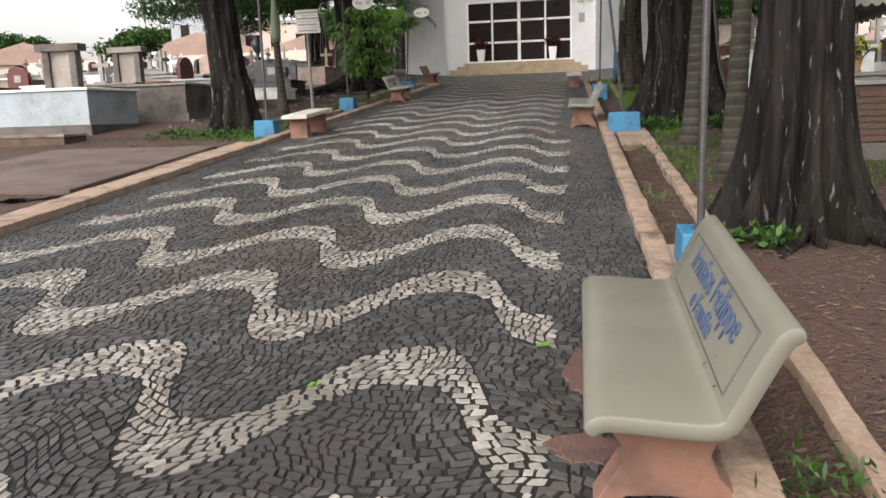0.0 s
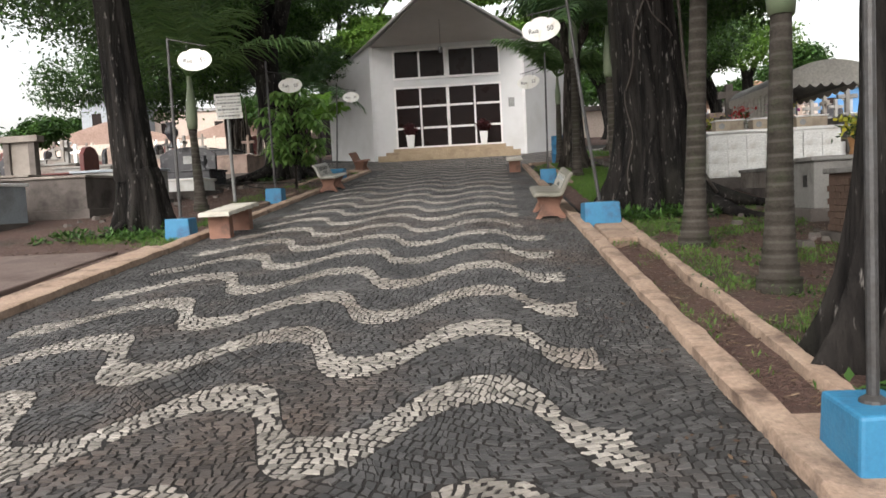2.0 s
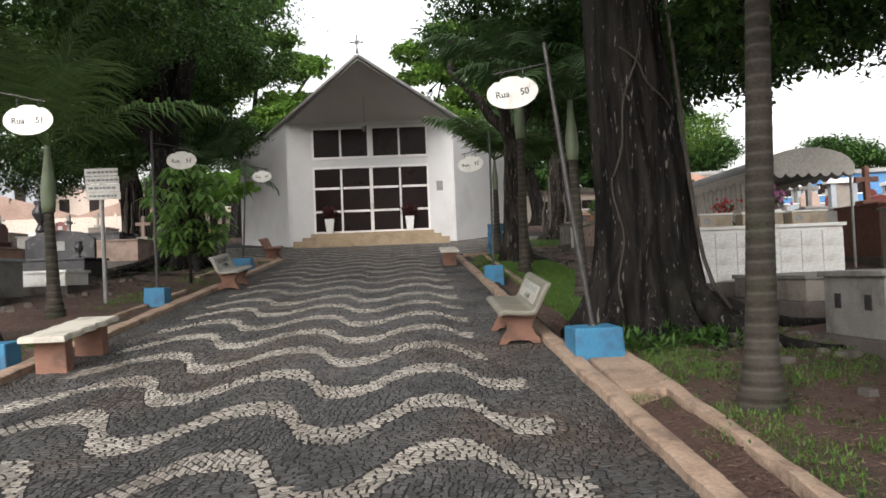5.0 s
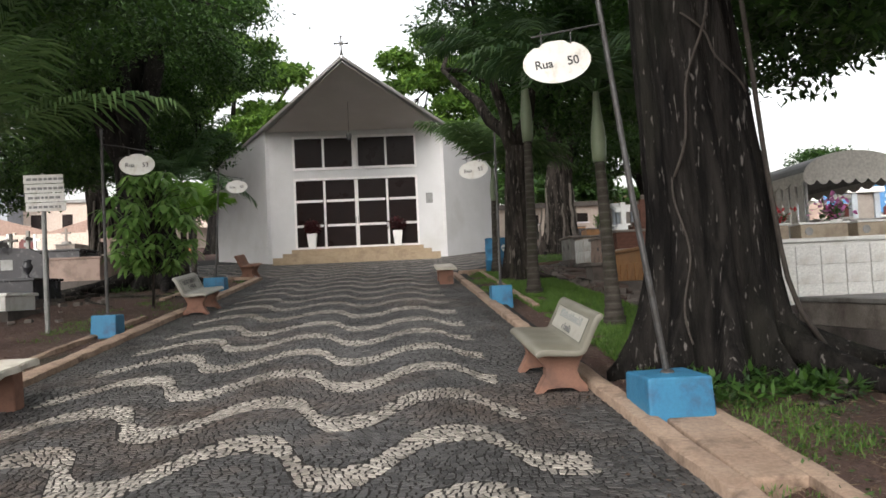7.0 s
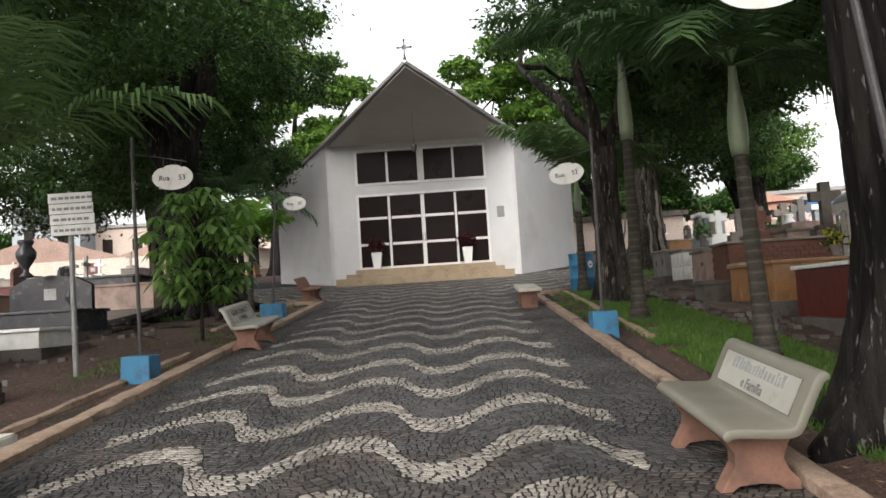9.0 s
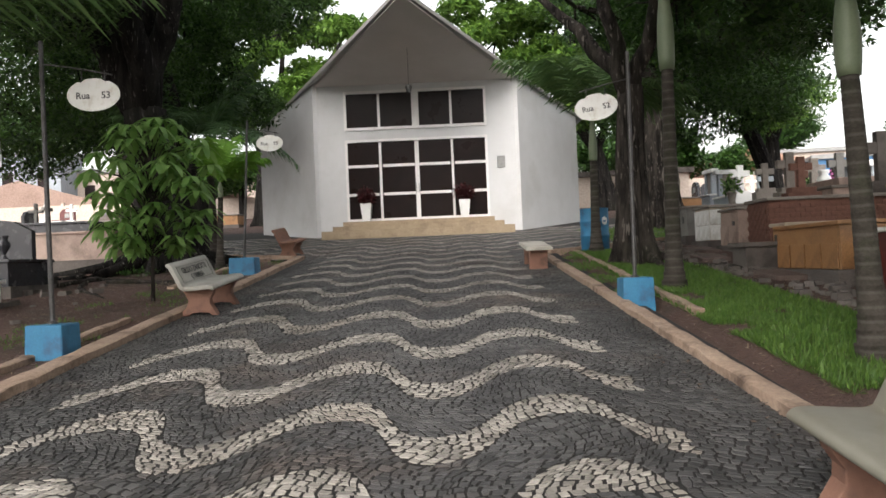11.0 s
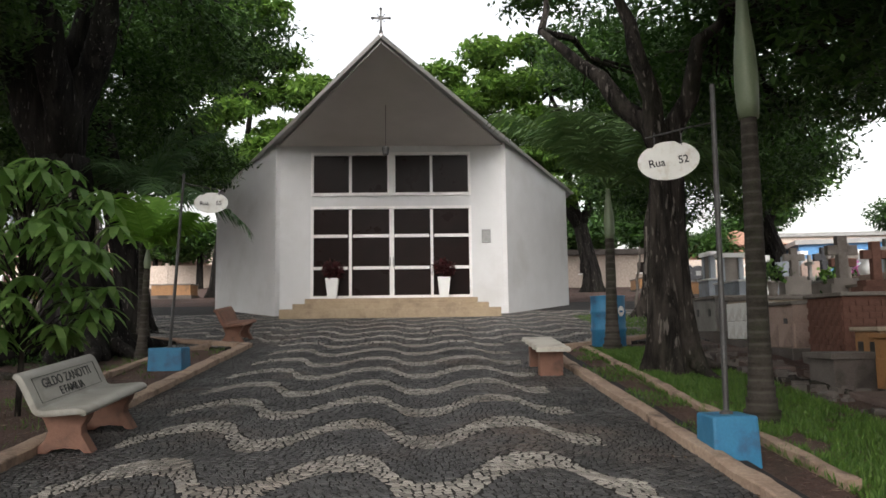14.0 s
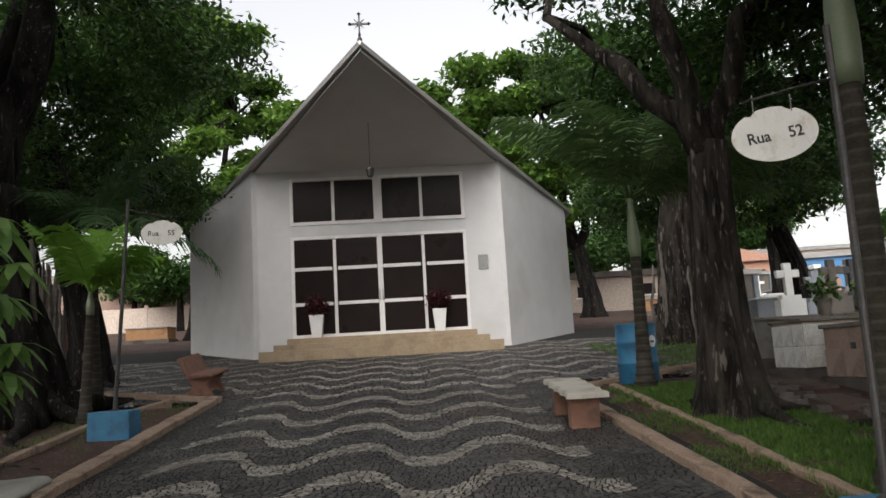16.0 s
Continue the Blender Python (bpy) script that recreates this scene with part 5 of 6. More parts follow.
M["tile_one"] = mat("glazed_white_tile", (0.84, 0.84, 0.80), (0.78, 0.78, 0.74), 2.2, 40, 0.3, 0.02, third=(0.57, 0.54, 0.48), thirdscale=2.5)
M["beige_tile"] = mat("beige_tile", (0.46, 0.38, 0.28), (0.39, 0.32, 0.23), 2.2, 40, 0.45, 0.03, third=(0.25, 0.19, 0.14), thirdscale=2.5)
M["brick_pale"] = mat("weathered_brick", (0.125, 0.078, 0.055), (0.085, 0.052, 0.038), 2.0, 40, 0.9, 0.4, third=(0.15, 0.10, 0.072), thirdscale=3)
tiled_tomb(3.12, 5.0, 10.0, 11.35, 0.80, M["brick_pale"], M["grey_tomb"], "weathered brick tomb with a grey slab", 0.22, 0.075, M["brick_pale"], True, name="brick")
tomb(3.44, 5.5, 12.55, 13.65, 0.76, M["grey_tomb"], M["grey_tomb"], "plain grey granite tomb with a dark base step", plates=2)
tomb(3.95, 7.3, 15.0, 17.2, 0.42, M["concrete"], M["grey_tomb"], "low stained concrete grave with a grey slab", overhang=0.03)
tiled_tomb(3.5, 6.05, 17.7, 19.3, 1.0, M["white_tile"], M["white_tile"], "large white tiled tomb with flower boxes", 0.36, 0.27, M["tile_one"], plates=0)


def flower_box(x, y, z, w):
    """A low stone trough standing on a tomb, with a round medallion at its end."""
    t = empty("flower_box", pose(x, y, z), "low beige stone flower trough on a tiled tomb", "planter", "flower boxes on the tiled tomb")
    part("trough", boxes((-w / 2, w / 2, -0.15, 0.15, 0, 0.20), bevel=0.012), M["beige_tile"], t)
    part("rim", boxes((-w / 2 - 0.02, w / 2 + 0.02, -0.17, 0.17, 0.20, 0.23), bevel=0.006), M["white_tile"], t)
    bm = bmesh.new()
    prism(bm, [(0.06 * math.cos(k * 0.449), 0.06 * math.sin(k * 0.449)) for k in range(14)], -0.158, -0.15)
    part("medallion", bm, M["metal_lt"], t, "round grey medallion").location = (-w / 2 + 0.12, 0, 0.10)


for x, w in ((3.95, 0.55), (4.75, 0.7), (5.55, 0.6)):
    flower_box(x, 17.95, G(18.5) + 1.06, w)
tomb(3.55, 5.6, 19.75, 21.4, 0.85, M["maroon"], M["white_tile"], "maroon granite tomb with a white-edged slab")
tiled_tomb(3.55, 5.8, 22.2, 24.2, 0.75, M["orange_tomb"], M["orange_tomb"], "ochre tiled tomb with flat slab", 0.45, 0.36, M["orange_tomb"], plates=0)
tiled_tomb(3.95, 6.2, 24.75, 25.3, 0.66, M["orange_tomb"], M["beige_tile"], "ochre and beige tiled tomb", 0.35, 0.24, M["orange_tomb"], plates=2)
tiled_tomb(4.15, 7.2, 25.9, 26.9, 1.05, M["brick_red"], M["concrete"], "red stone-faced tomb with a grey slab", 0.19, 0.095, M["brick_red"], True, name="brick")
tiled_tomb(4.1, 6.2, 27.3, 28.3, 0.85, M["pink_tomb"], M["concrete"], "stained pinkish tomb with a plate", 0.5, 0.4, M["pink_tomb"], plates=1)
tiled_tomb(4.0, 6.3, 28.7, 29.7, 0.86, M["beige_tile"], M["concrete"], "cream tiled tomb with two plates", 0.33, 0.34, M["tile_one"], plates=2)
tomb(4.0, 6.0, 30.3, 31.6, 0.80, M["grey_tomb"], M["concrete"], "dark stained grey stone tomb", plates=2)
tomb(5.9, 7.8, 27.0, 29.4, 1.15, M["pink_tomb"], M["concrete"], "tall stepped pinkish tomb", head="step")
tomb(8.9, 10.2, 21.2, 22.8, 1.25, M["brick_red"], M["brick_red"], "red stone tomb with a cross", head="cross")
tomb(8.9, 10.2, 23.8, 25.4, 1.1, M["grey_tomb"], M["grey_tomb"], "grey granite tomb with a cross", head="cross")
tomb(8.3, 9.4, 18.4, 20.2, 1.3, M["concrete"], M["grey_tomb"], "grey tomb with an arched headstone", head="stone")

# row on the side of the scalloped bench
tomb(-14.0, -10.55, 15.4, 17.3, 0.88, M["pale_tomb"], M["white_tile"], "pale blue rendered tomb with a grey pillar monument", head="pillars", plates=0, headm=M["dark_concrete"])
tomb(-13.0, -9.9, 13.6, 14.3, 0.12, M["brick_pale"], M["concrete"], "low brown brick grave border", plinth=False, overhang=0.02)
tomb(-12.3, -9.75, 18.2, 19.6, 0.82, M["dark_concrete"], M["dark_concrete"], "stained dark concrete tomb with a flat slab", capm=M["concrete"])
tomb(-14.6, -12.6, 20.6, 22.2, 0.8, M["dark_concrete"], M["concrete"], "stained concrete tomb with a pillar monument", head="pillars")
tomb(-11.2, -9.3, 20.2, 21.4, 0.85, M["grey_tomb"], M["pale_tomb"], "grey tomb with a dark blue rounded cover")
tomb(-10.4, -8.9, 22.4, 23.6, 0.42, M["white_tile"], M["white_tile"], "low white rendered grave")
tomb(-11.8, -9.5, 24.8, 26.2, 0.55, M["dark_tomb"], M["dark_tomb"], "polished black granite tomb with an urn", head="stone")
tomb(-13.6, -10.1, 30.2, 32.2, 0.78, M["pink_tomb"], M["pink_tomb"], "long pinkish tomb with a black granite top", plates=0, capm=M["pink_tomb"])
tomb(-13.2, -10.8, 30.5, 31.9, 1.05, M["dark_tomb"], M["dark_tomb"], "black granite tomb top with headstone", plinth=False, overhang=0.08)
tomb(-12.4, -10.7, 33.6, 35.0, 0.7, M["pink_tomb"], M["concrete"], "weathered brick-coloured grave with a stone cross", head="cross")
tomb(-17.5, -15.0, 27.0, 28.6, 0.9, M["concrete"], M["grey_tomb"], "grey concrete tomb with a cross", head="cross")


def urn(x, y, z, s=1.0, m=None):
    bm = bmesh.new()
    lathe(bm, [(0.10 * s, 0), (0.11 * s, 0.03 * s), (0.04 * s, 0.10 * s), (0.05 * s, 0.16 * s), (0.15 * s, 0.32 * s), (0.16 * s, 0.42 * s), (0.09 * s, 0.52 * s), (0.13 * s, 0.58 * s), (0.12 * s, 0.62 * s)], 16)
    o = mesh_ob("urn", bm, m or M["dark_tomb"], smooth=True)
    o.matrix_basis = pose(x, y, z)
    tagged(o, "dark turned stone urn on a tomb", "urn")


urn(-10.9, 25.5, G(25.5) + 1.35, 1.3)
urn(-9.8, 25.2, G(25.5) + 0.61, 0.7)
urn(-9.9, 20.8, G(20.8) + 0.91, 0.9)


def flower_vase(x, y, z, flower, potm, s=1.0, label="potted flowers standing on a tomb"):
    v = empty("flower_vase", pose(x, y, z), label, "flowers")
    bm = bmesh.new()
    lathe(bm, [(0.07 * s, 0), (0.08 * s, 0.02), (0.06 * s, 0.08 * s), (0.09 * s, 0.22 * s), (0.11 * s, 0.26 * s), (0.09 * s, 0.26 * s)], 12)
    part("vase", bm, potm, v, smooth=True)
    rng = np.random.default_rng(int(abs(x * 31 + y * 7)))
    c = rng.normal(0, 0.5, (90, 3)) * (0.2 * s, 0.2 * s, 0.16 * s) + (0, 0, 0.42 * s)
    tagged(leaves_mesh("flower_mass", c, rng, 0.09 * s, 0.07 * s, flower, v, 0.0, 0.8), kind="stuff")
    c = rng.normal(0, 0.5, (70, 3)) * (0.18 * s, 0.18 * s, 0.14 * s) + (0, 0, 0.33 * s)
    tagged(leaves_mesh("leaves", c, rng, 0.14 * s, 0.05 * s, M["leaf"], v, -0.4, 0.6), kind="stuff")


zt = G(18.5) + 1.06
flower_vase(4.15, 12.95, G(13.1) + 0.82, M["yellow_flower"], M["orange_tomb"], 0.95, "yellow flowers in a brass-coloured vase on a tomb")
flower_vase(4.75, 13.1, G(13.1) + 0.82, M["pink_flower"], M["maroon"], 0.8, "pink flowers in a dark pot on a grey tomb")
flower_vase(5.9, 15.5, G(16.1) + 0.48, M["red_flower"], M["leaf"], 1.0, "red flowers in a green pot on a tomb")
flower_vase(5.2, 18.3, zt, M["pink_flower"], M["white_tile"], 1.1, "pink flowers on a white tiled tomb")
flower_vase(4.4, 18.5, zt, M["red_flower"], M["concrete"], 0.9)
flower_vase(5.2, 23.4, G(23.2) + 0.81, M["yellow_flower"], M["concrete"], 1.0)
flower_vase(4.7, 29.2, G(29.2) + 0.92, M["leaf_broad"], M["concrete"], 1.2, "leafy plant in a grey pot on a tomb")


def canopy():
    """Barrel-vaulted metal shelter with a scalloped valance."""
    c = empty("shelter", pose(7.3, 23.3, G(22.5)), "arched white shelter with scalloped valance over a tomb", "shelter")
    W, L, ze, zt2 = 1.0, 2.3, 2.02, 2.46
    bm = bmesh.new()
    n = 16
    arc = [(-W * math.cos(math.pi * i / n), ze + (zt2 - ze) * math.sin(math.pi * i / n)) for i in range(n + 1)]
    prism(bm, arc + [(x * 0.985, z - 0.03) for x, z in arc[::-1]], -L, L)
    part("roof", bm, M["canvas_grey"], c, "grey corrugated vaulted roof")
    for y in (-L, L):
        bm = bmesh.new()
        low = [(W - 2 * W * i / 32, ze - 0.10 - 0.09 * abs(math.sin(math.pi * i / 4))) for i in range(33)]
        prism(bm, arc + low, y - 0.012, y + 0.012)
        part("gable", bm, M["canvas"], c, "white scalloped gable")
    for s in (-1, 1):
        bm = bmesh.new()
        lowy = [(L - 2 * L * i / 40, ze - 0.10 - 0.09 * abs(math.sin(math.pi * i / 4))) for i in range(41)]
        prism(bm, [(-L, ze + 0.05), (L, ze + 0.05)] + lowy, -0.01, 0.01)
        o = part("valance", bm, M["canvas"], c, "white scalloped valance")
        o.matrix_basis = Matrix.Translation((s * W, 0, 0)) @ Matrix.Rotation(radians(90), 4, "Z")
        for y in (-L + 0.06, L - 0.06):
            bm = bmesh.new()
            tube(bm, [(s * (W - 0.06), y, -0.6), (s * (W - 0.06), y, ze)], [0.03, 0.03], 8)
            part("post", bm, M["metal_lt"], c)
    for i in range(16):
        y = -L + 0.2 + i * 0.27
        part("side_slat", boxes((-W + 0.02, -W + 0.05, y - 0.09, y + 0.09, 0.9, ze - 0.1)), M["canvas"], c)
    part("altar", boxes((-0.8, 0.8, -1.2, 1.0, -0.6, 0.55), (-0.6, 0.6, -0.2, 0.8, 0.55, 0.95), bevel=0.01), M["white_tile"], c)


canopy()


def far_graves():
    """Rows of smaller tombs beyond the near ones."""
    rng = random.Random(77)
    protos = []
    for i, (b, c, h, head) in enumerate((("grey_tomb", "grey_tomb", 0.8, "cross"), ("pink_tomb", "concrete", 0.7, "stone"), ("white_tile", "white_tile", 0.75, "cross"), ("dark_tomb", "dark_tomb", 0.6, "stone"), ("concrete", "grey_tomb", 0.9, "cross"), ("orange_tomb", "concrete", 0.65, None), ("pale_tomb", "white_tile", 0.8, "pillars"), ("maroon", "maroon", 0.7, "stone"))):
        lab = ("grey granite tomb with a cross", "pinkish rendered tomb with rounded headstone", "white tiled tomb with a cross", "black granite tomb with headstone", "stained concrete tomb with a cross", "ochre tiled low tomb without a cross", "pale blue tomb with a pillared monument", "maroon granite tomb with headstone")[i]
        protos.append(tomb(10.0 + 2.6 * i, 11.1 + 2.6 * i, 16.0 + (i % 3), 18.0 + (i % 3), h, M[b], M[c], lab, head=head, group="far tombs"))
    for side in (1, -1):
        for row in range(12):
            for col in range(8):
                x = side * (10.2 + col * 3.1 + rng.uniform(-0.5, 0.5)) - (4.4 if side < 0 else 0)
                y = 21.5 + row * 3.0 + rng.uniform(-0.5, 0.5)
                if side > 0 and x < 11.5 and y < 27 or rng.random() < 0.18:
                    continue
                if side > 0 and x < 14 and 38 < y < 42 or side < 0 and abs(x + 14.6) < 2 and abs(y - 42.5) < 2.2:
                    continue
                copy_thing(protos[rng.randrange(8)], pose(x, y, G(y), 0, 0, rng.choice((0, 90, 180, 270)) + rng.uniform(-3, 3)))


far_graves()


def headstone(x, y, z, top, m, label):
    """A block standing on the ground with a cross on it; z: top of the block, top: tip of the cross, in the world."""
    g = G(y)
    t = empty("headstone", pose(x, y, g), label, "headstone", "headstones with crosses")
    part("block", boxes((-0.32, 0.32, -0.16, 0.16, -0.1, z - g - 0.1), (-0.24, 0.24, -0.12, 0.12, z - g - 0.1, z - g)), m, t)
    h = top - z
    bm = bmesh.new()
    w = h * 0.12
    box(bm, -w, w, -w * 0.7, w * 0.7, z - g, top - g, 0.012)
    part("cross_shaft", bm, m, t)
    for sgn in (-1, 1):
        bm = bmesh.new()
        box(bm, min(sgn * w, sgn * h * 0.36), max(sgn * w, sgn * h * 0.36), -w * 0.65, w * 0.65, top - g - h * 0.45, top - g - h * 0.22, 0.010)
        part("cross_arm", bm, m, t)


for x, y, z, top, m, label in ((6.6, 30.1, 3.86, 4.60, "brick_red", "red stone headstone with a thick cross"), (7.05, 33, 4.28, 4.98, "concrete", "grey headstone with a small cross"), (8.6, 29, 3.67, 4.41, "grey_tomb", "grey granite headstone with a cross"),
                               (8.9, 34, 4.27, 5.18, "concrete", "tall weathered headstone with a cross"), (10.55, 38, 4.59, 5.53, "dark_tomb", "dark stone headstone with a cross"), (12.6, 41.6, 5.0, 5.92, "grey_tomb", "grey headstone with a slender cross"), (8.3, 36.0, 4.35, 5.05, "pale_tomb", "pale headstone with a small cross")):
    headstone(x, y, z, top, M[m], label)


def pedestal(x, y, z, m, label):
    bm = bmesh.new()
    g = G(y)
    box(bm, -0.30, 0.30, -0.30, 0.30, -0.1, z - g - 0.08, 0.01)
    box(bm, -0.36, 0.36, -0.36, 0.36, z - g - 0.08, z - g, 0.012)
    o = mesh_ob("stone_pedestal", bm, m)
    o.matrix_basis = pose(x, y, g)
    tagged(o, label, "pedestal")


for x, y, z, m in ((8.1, 26.2, 3.45, "white_tile"), (7.6, 25.2, 3.20, "concrete"), (9.4, 35.6, 3.75, "brick_red"), (10.5, 36.2, 3.90, "concrete"), (8.0, 31.6, 3.9, "beige_tile")):
    pedestal(x, y, z, M[m], "square stone pedestal among the tombs")
pedestal(3.35, 24.55, 2.72, M["dark_concrete"], "small dark stone lantern block beside a tomb")
for x, y, z, top, m, label in ((5.0, 26.4, 3.75, 4.35, "brick_red", "red stone headstone with a short cross"), (5.9, 28.9, 3.95, 4.75, "concrete", "weathered headstone with a cross"), (6.5, 26.3, 3.8, 4.75, "dark_concrete", "blackened headstone with a tall cross"), (7.9, 30.6, 4.1, 4.9, "grey_tomb", "grey headstone with a cross"), (7.2, 35.2, 4.4, 5.2, "white_tile", "white headstone with a cross"), (9.6, 31.4, 4.2, 5.0, "concrete", "grey stone headstone with a cross"), (11.4, 33.5, 4.3, 5.1, "pink_tomb", "pinkish headstone with a cross")):
    headstone(x, y, z, top, M[m], label)
flower_vase(8.1, 26.2, 3.45, M["red_flower"], M["dark_tomb"], 1.0, "red flowers in a dark pot on a pedestal")
flower_vase(7.6, 25.2, 3.20, M["yellow_flower"], M["orange_tomb"], 1.5, "yellow-leaved plant in a clay pot on a pedestal")
flower_vase(9.4, 35.6, 3.75, M["leaf_bright"], M["brick_red"], 1.8, "leafy green plant in a clay pot on a pedestal")
flower_vase(10.5, 36.2, 3.90, M["pink_flower"], M["concrete"], 1.7, "pale flowering plant in a grey pot on a pedestal")
urn(8.0, 31.6, 3.9, 1.1, M["white_tile"])


# ---- houses beyond the graves ----
def house(x, y, w, d, h, wall, roof, label, rz=0, lift=0.0, pitched=True):
    t = empty("house", pose(x, y, G(y) + lift, 0, 0, rz), label, "house", "houses beyond the cemetery")
    part("wall", boxes((-w / 2, w / 2, -d / 2, d / 2, -3, h)), wall, t)
    bm = bmesh.new()
    if pitched:
        prism(bm, [(-w / 2 - 0.5, h), (w / 2 + 0.5, h), (0, h + w * 0.16)], -d / 2 - 0.4, d / 2 + 0.4)
    else:
        box(bm, -w / 2 - 0.3, w / 2 + 0.3, -d / 2 - 0.3, d / 2 + 0.3, h, h + 0.35)
    part("roof", bm, roof, t)
    n = max(2, int(w / 3))
    for i in range(n):
        u = -w / 2 + w * (i + 0.5) / n
        win = part("window", boxes((u - 0.55, u + 0.55, -d / 2 - 0.04, -d / 2, h * 0.35, h * 0.72)), M["glass"], t)
        part("sill", boxes((u - 0.65, u + 0.65, -d / 2 - 0.10, -d / 2, h * 0.35 - 0.09, h * 0.35)), M["frame"], win)


house(-42, 84, 16, 8, 3.0, M["house_wall"], M["roof_tile"], "cream house with a red clay roof", 12, lift=-1.8)
house(-27, 84, 14, 8, 3.0, M["house_wall"], M["roof_tile"], "pale house with a low clay roof", 4, lift=-1.8)
house(-58, 76, 14, 8, 3.0, M["house_wall"], M["roof_tile"], "cream house with clay roof", 20, lift=-1.8)
house(-76, 66, 16, 9, 3.0, M["white"], M["roof_tile"], "white house with clay roof", 30, lift=-1.8)
house(-34, 100, 26, 10, 4.6, M["house_wall"], M["canvas_grey"], "long pale warehouse with sheet roof", 8, pitched=False)
house(24.4, 80, 7.5, 8, 2.5, M["house_red"], M["house_red"], "orange painted house with a low gable", -6)
house(33, 88, 20, 8, 3.4, M["house_wall"], M["canvas_grey"], "long pale shed with a grey sheet roof", -6, pitched=False)
# this roof's dark colour stands in for the shade under the trees
house(9, 66, 11, 6, 1.8, M["house_wall"], M["dark_concrete"], "low pale shed behind trees, its roof darkened as tree shade", -4, pitched=False)
house(36, 74, 16, 8, 2.6, M["tarp_blue"], M["canvas_grey"], "low shed with a blue tarpaulin front", -14, pitched=False)
house(52, 64, 18, 10, 3.2, M["house_wall"], M["canvas_grey"], "pale shed with grey roof", -25, pitched=False)
house(-46, 92, 7, 6, 7.0, M["pale_tomb"], M["canvas_grey"], "pale blue tall building beyond the houses", 6, pitched=False)
house(-12, 86, 10, 8, 3.2, M["house_wall"], M["roof_tile"], "cream house behind trees", 0)


def boundary_wall():
    """The cemetery's long rendered wall in piers and bays, behind the last graves."""
    bm = bmesh.new()
    for i in range(-12, 13):
        box(bm, i * 6 - 2.9, i * 6 + 2.9, 71.9, 72.1, G(72) - 0.5, G(72) + 1.7)
        box(bm, i * 6 + 2.9, i * 6 + 3.1, 71.85, 72.15, G(72) - 0.5, G(72) + 1.9)
    tagged(mesh_ob("wall_boundary", bm, M["house_wall"]), "pale rendered boundary wall with piers", "wall", kind="structure")


boundary_wall()


def rubble(n, area, seed, label):
    """Broken brick and stone lying about the tomb feet."""
    rng = random.Random(seed)
    bm = bmesh.new()
    for _ in range(n):
        x, y, k = rng.uniform(area[0], area[1]), rng.uniform(area[2], area[3]), rng.uniform(0.03, 0.11)
        g = G(y)
        o = len(bm.verts)
        box(bm, x - k, x + k, y - k * rng.uniform(0.5, 1.2), y + k, g - 0.03, g + k * rng.uniform(0.5, 1.0), 0.0, k * rng.uniform(0.05, 0.3))
        bm.verts.ensure_lookup_table()
        a = rng.uniform(0, 3.1)
        for v in bm.verts[o:]:
            dx, dy = v.co.x - x, v.co.y - y
            v.co.x, v.co.y = x + dx * math.cos(a) - dy * math.sin(a) + rng.uniform(-0.01, 0.01), y + dx * math.sin(a) + dy * math.cos(a)
    tagged(mesh_ob("rubble", bm, M["dark_concrete"]), label, "rubble", kind="stuff")


rubble(150, (2.6, 3.7, 19.5, 31.0), 301, "broken stones and bricks at the tomb feet")
rubble(40, (2.4, 3.4, 10.5, 17.0), 302, "broken stones on bare soil beside tombs")
rubble(60, (-10.5, -7.6, 16.0, 30.0), 303, "broken stones on bare soil among tombs")


def far_hedge(x, y, r, n, seed, label):
    rng = np.random.default_rng(seed)
    t = empty("far_tree", pose(x, y, G(y)), label, "tree", "distant trees")
    bm = bmesh.new()
    tube(bm, [(0, 0, -0.3), (0, 0, r * 0.8)], [0.3, 0.2], 8)
    part("trunk", bm, M["bark"], t)
    c = crown_points([(rng.uniform(-r, r) * 0.6, rng.uniform(-r, r) * 0.4, r * 0.9 + rng.uniform(0, r * 0.5), r * 0.55) for _ in range(n)], rng, 170)
    tagged(leaves_mesh("crown", c, rng, 0.5, 0.26, M["leaf"], t), kind="stuff")


for i, (x, y, r) in enumerate(((-50, 92, 3.5), (-66, 84, 3.2), (-30, 95, 4), (-84, 74, 3.6), (-18, 70, 3.4), (18, 92, 5), (32, 92, 5), (44, 84, 4.5), (60, 74, 4.5), (0, 92, 5), (-8, 66, 3.6), (14, 66, 3.2), (4, 68, 3.4), (9, 72, 3.6), (-36, 58, 2.6), (-24, 78, 3.4), (22, 76, 2.6), (48, 80, 3.6), (-14, 74, 3.4), (13, 78, 3.6))):
    far_hedge(x, y, r, 6, 200 + i, "distant leafy tree among houses")

# ---- grass, weeds, litter ----
def scatter(n, x0, x1, y0, y1, rng, keep=None, lift=0.0):
    x, y = rng.uniform(x0, x1, n), rng.uniform(y0, y1, n)
    if keep is not None:
        m = np.array([keep(a, b) for a, b in zip(x, y)])
        x, y = x[m], y[m]
    z = np.array([G(b) + 0.035 * noise.noise((a * 0.7, b * 0.7, 0)) + 0.015 * noise.noise((a * 2.3, b * 2.3, 4)) for a, b in zip(x, y)])
    return np.stack([x, y, z + lift], 1)


def patchy(level, scale=1.1):
    return lambda a, b: noise.noise((a * scale, b * scale, 9)) + 0.5 * noise.noise((a * 4, b * 4, 2)) > level


def grass(name, n, area, level, seed, label, length=0.085, width=0.011):
    rng = np.random.default_rng(seed)
    c = scatter(n, *area, rng, patchy(level), -0.008)
    o = leaves_mesh(name, c, rng, length, width, M["grass"], None, droop=-0.85, flat=0.35)
    tagged(o, label, "grass", kind="stuff")


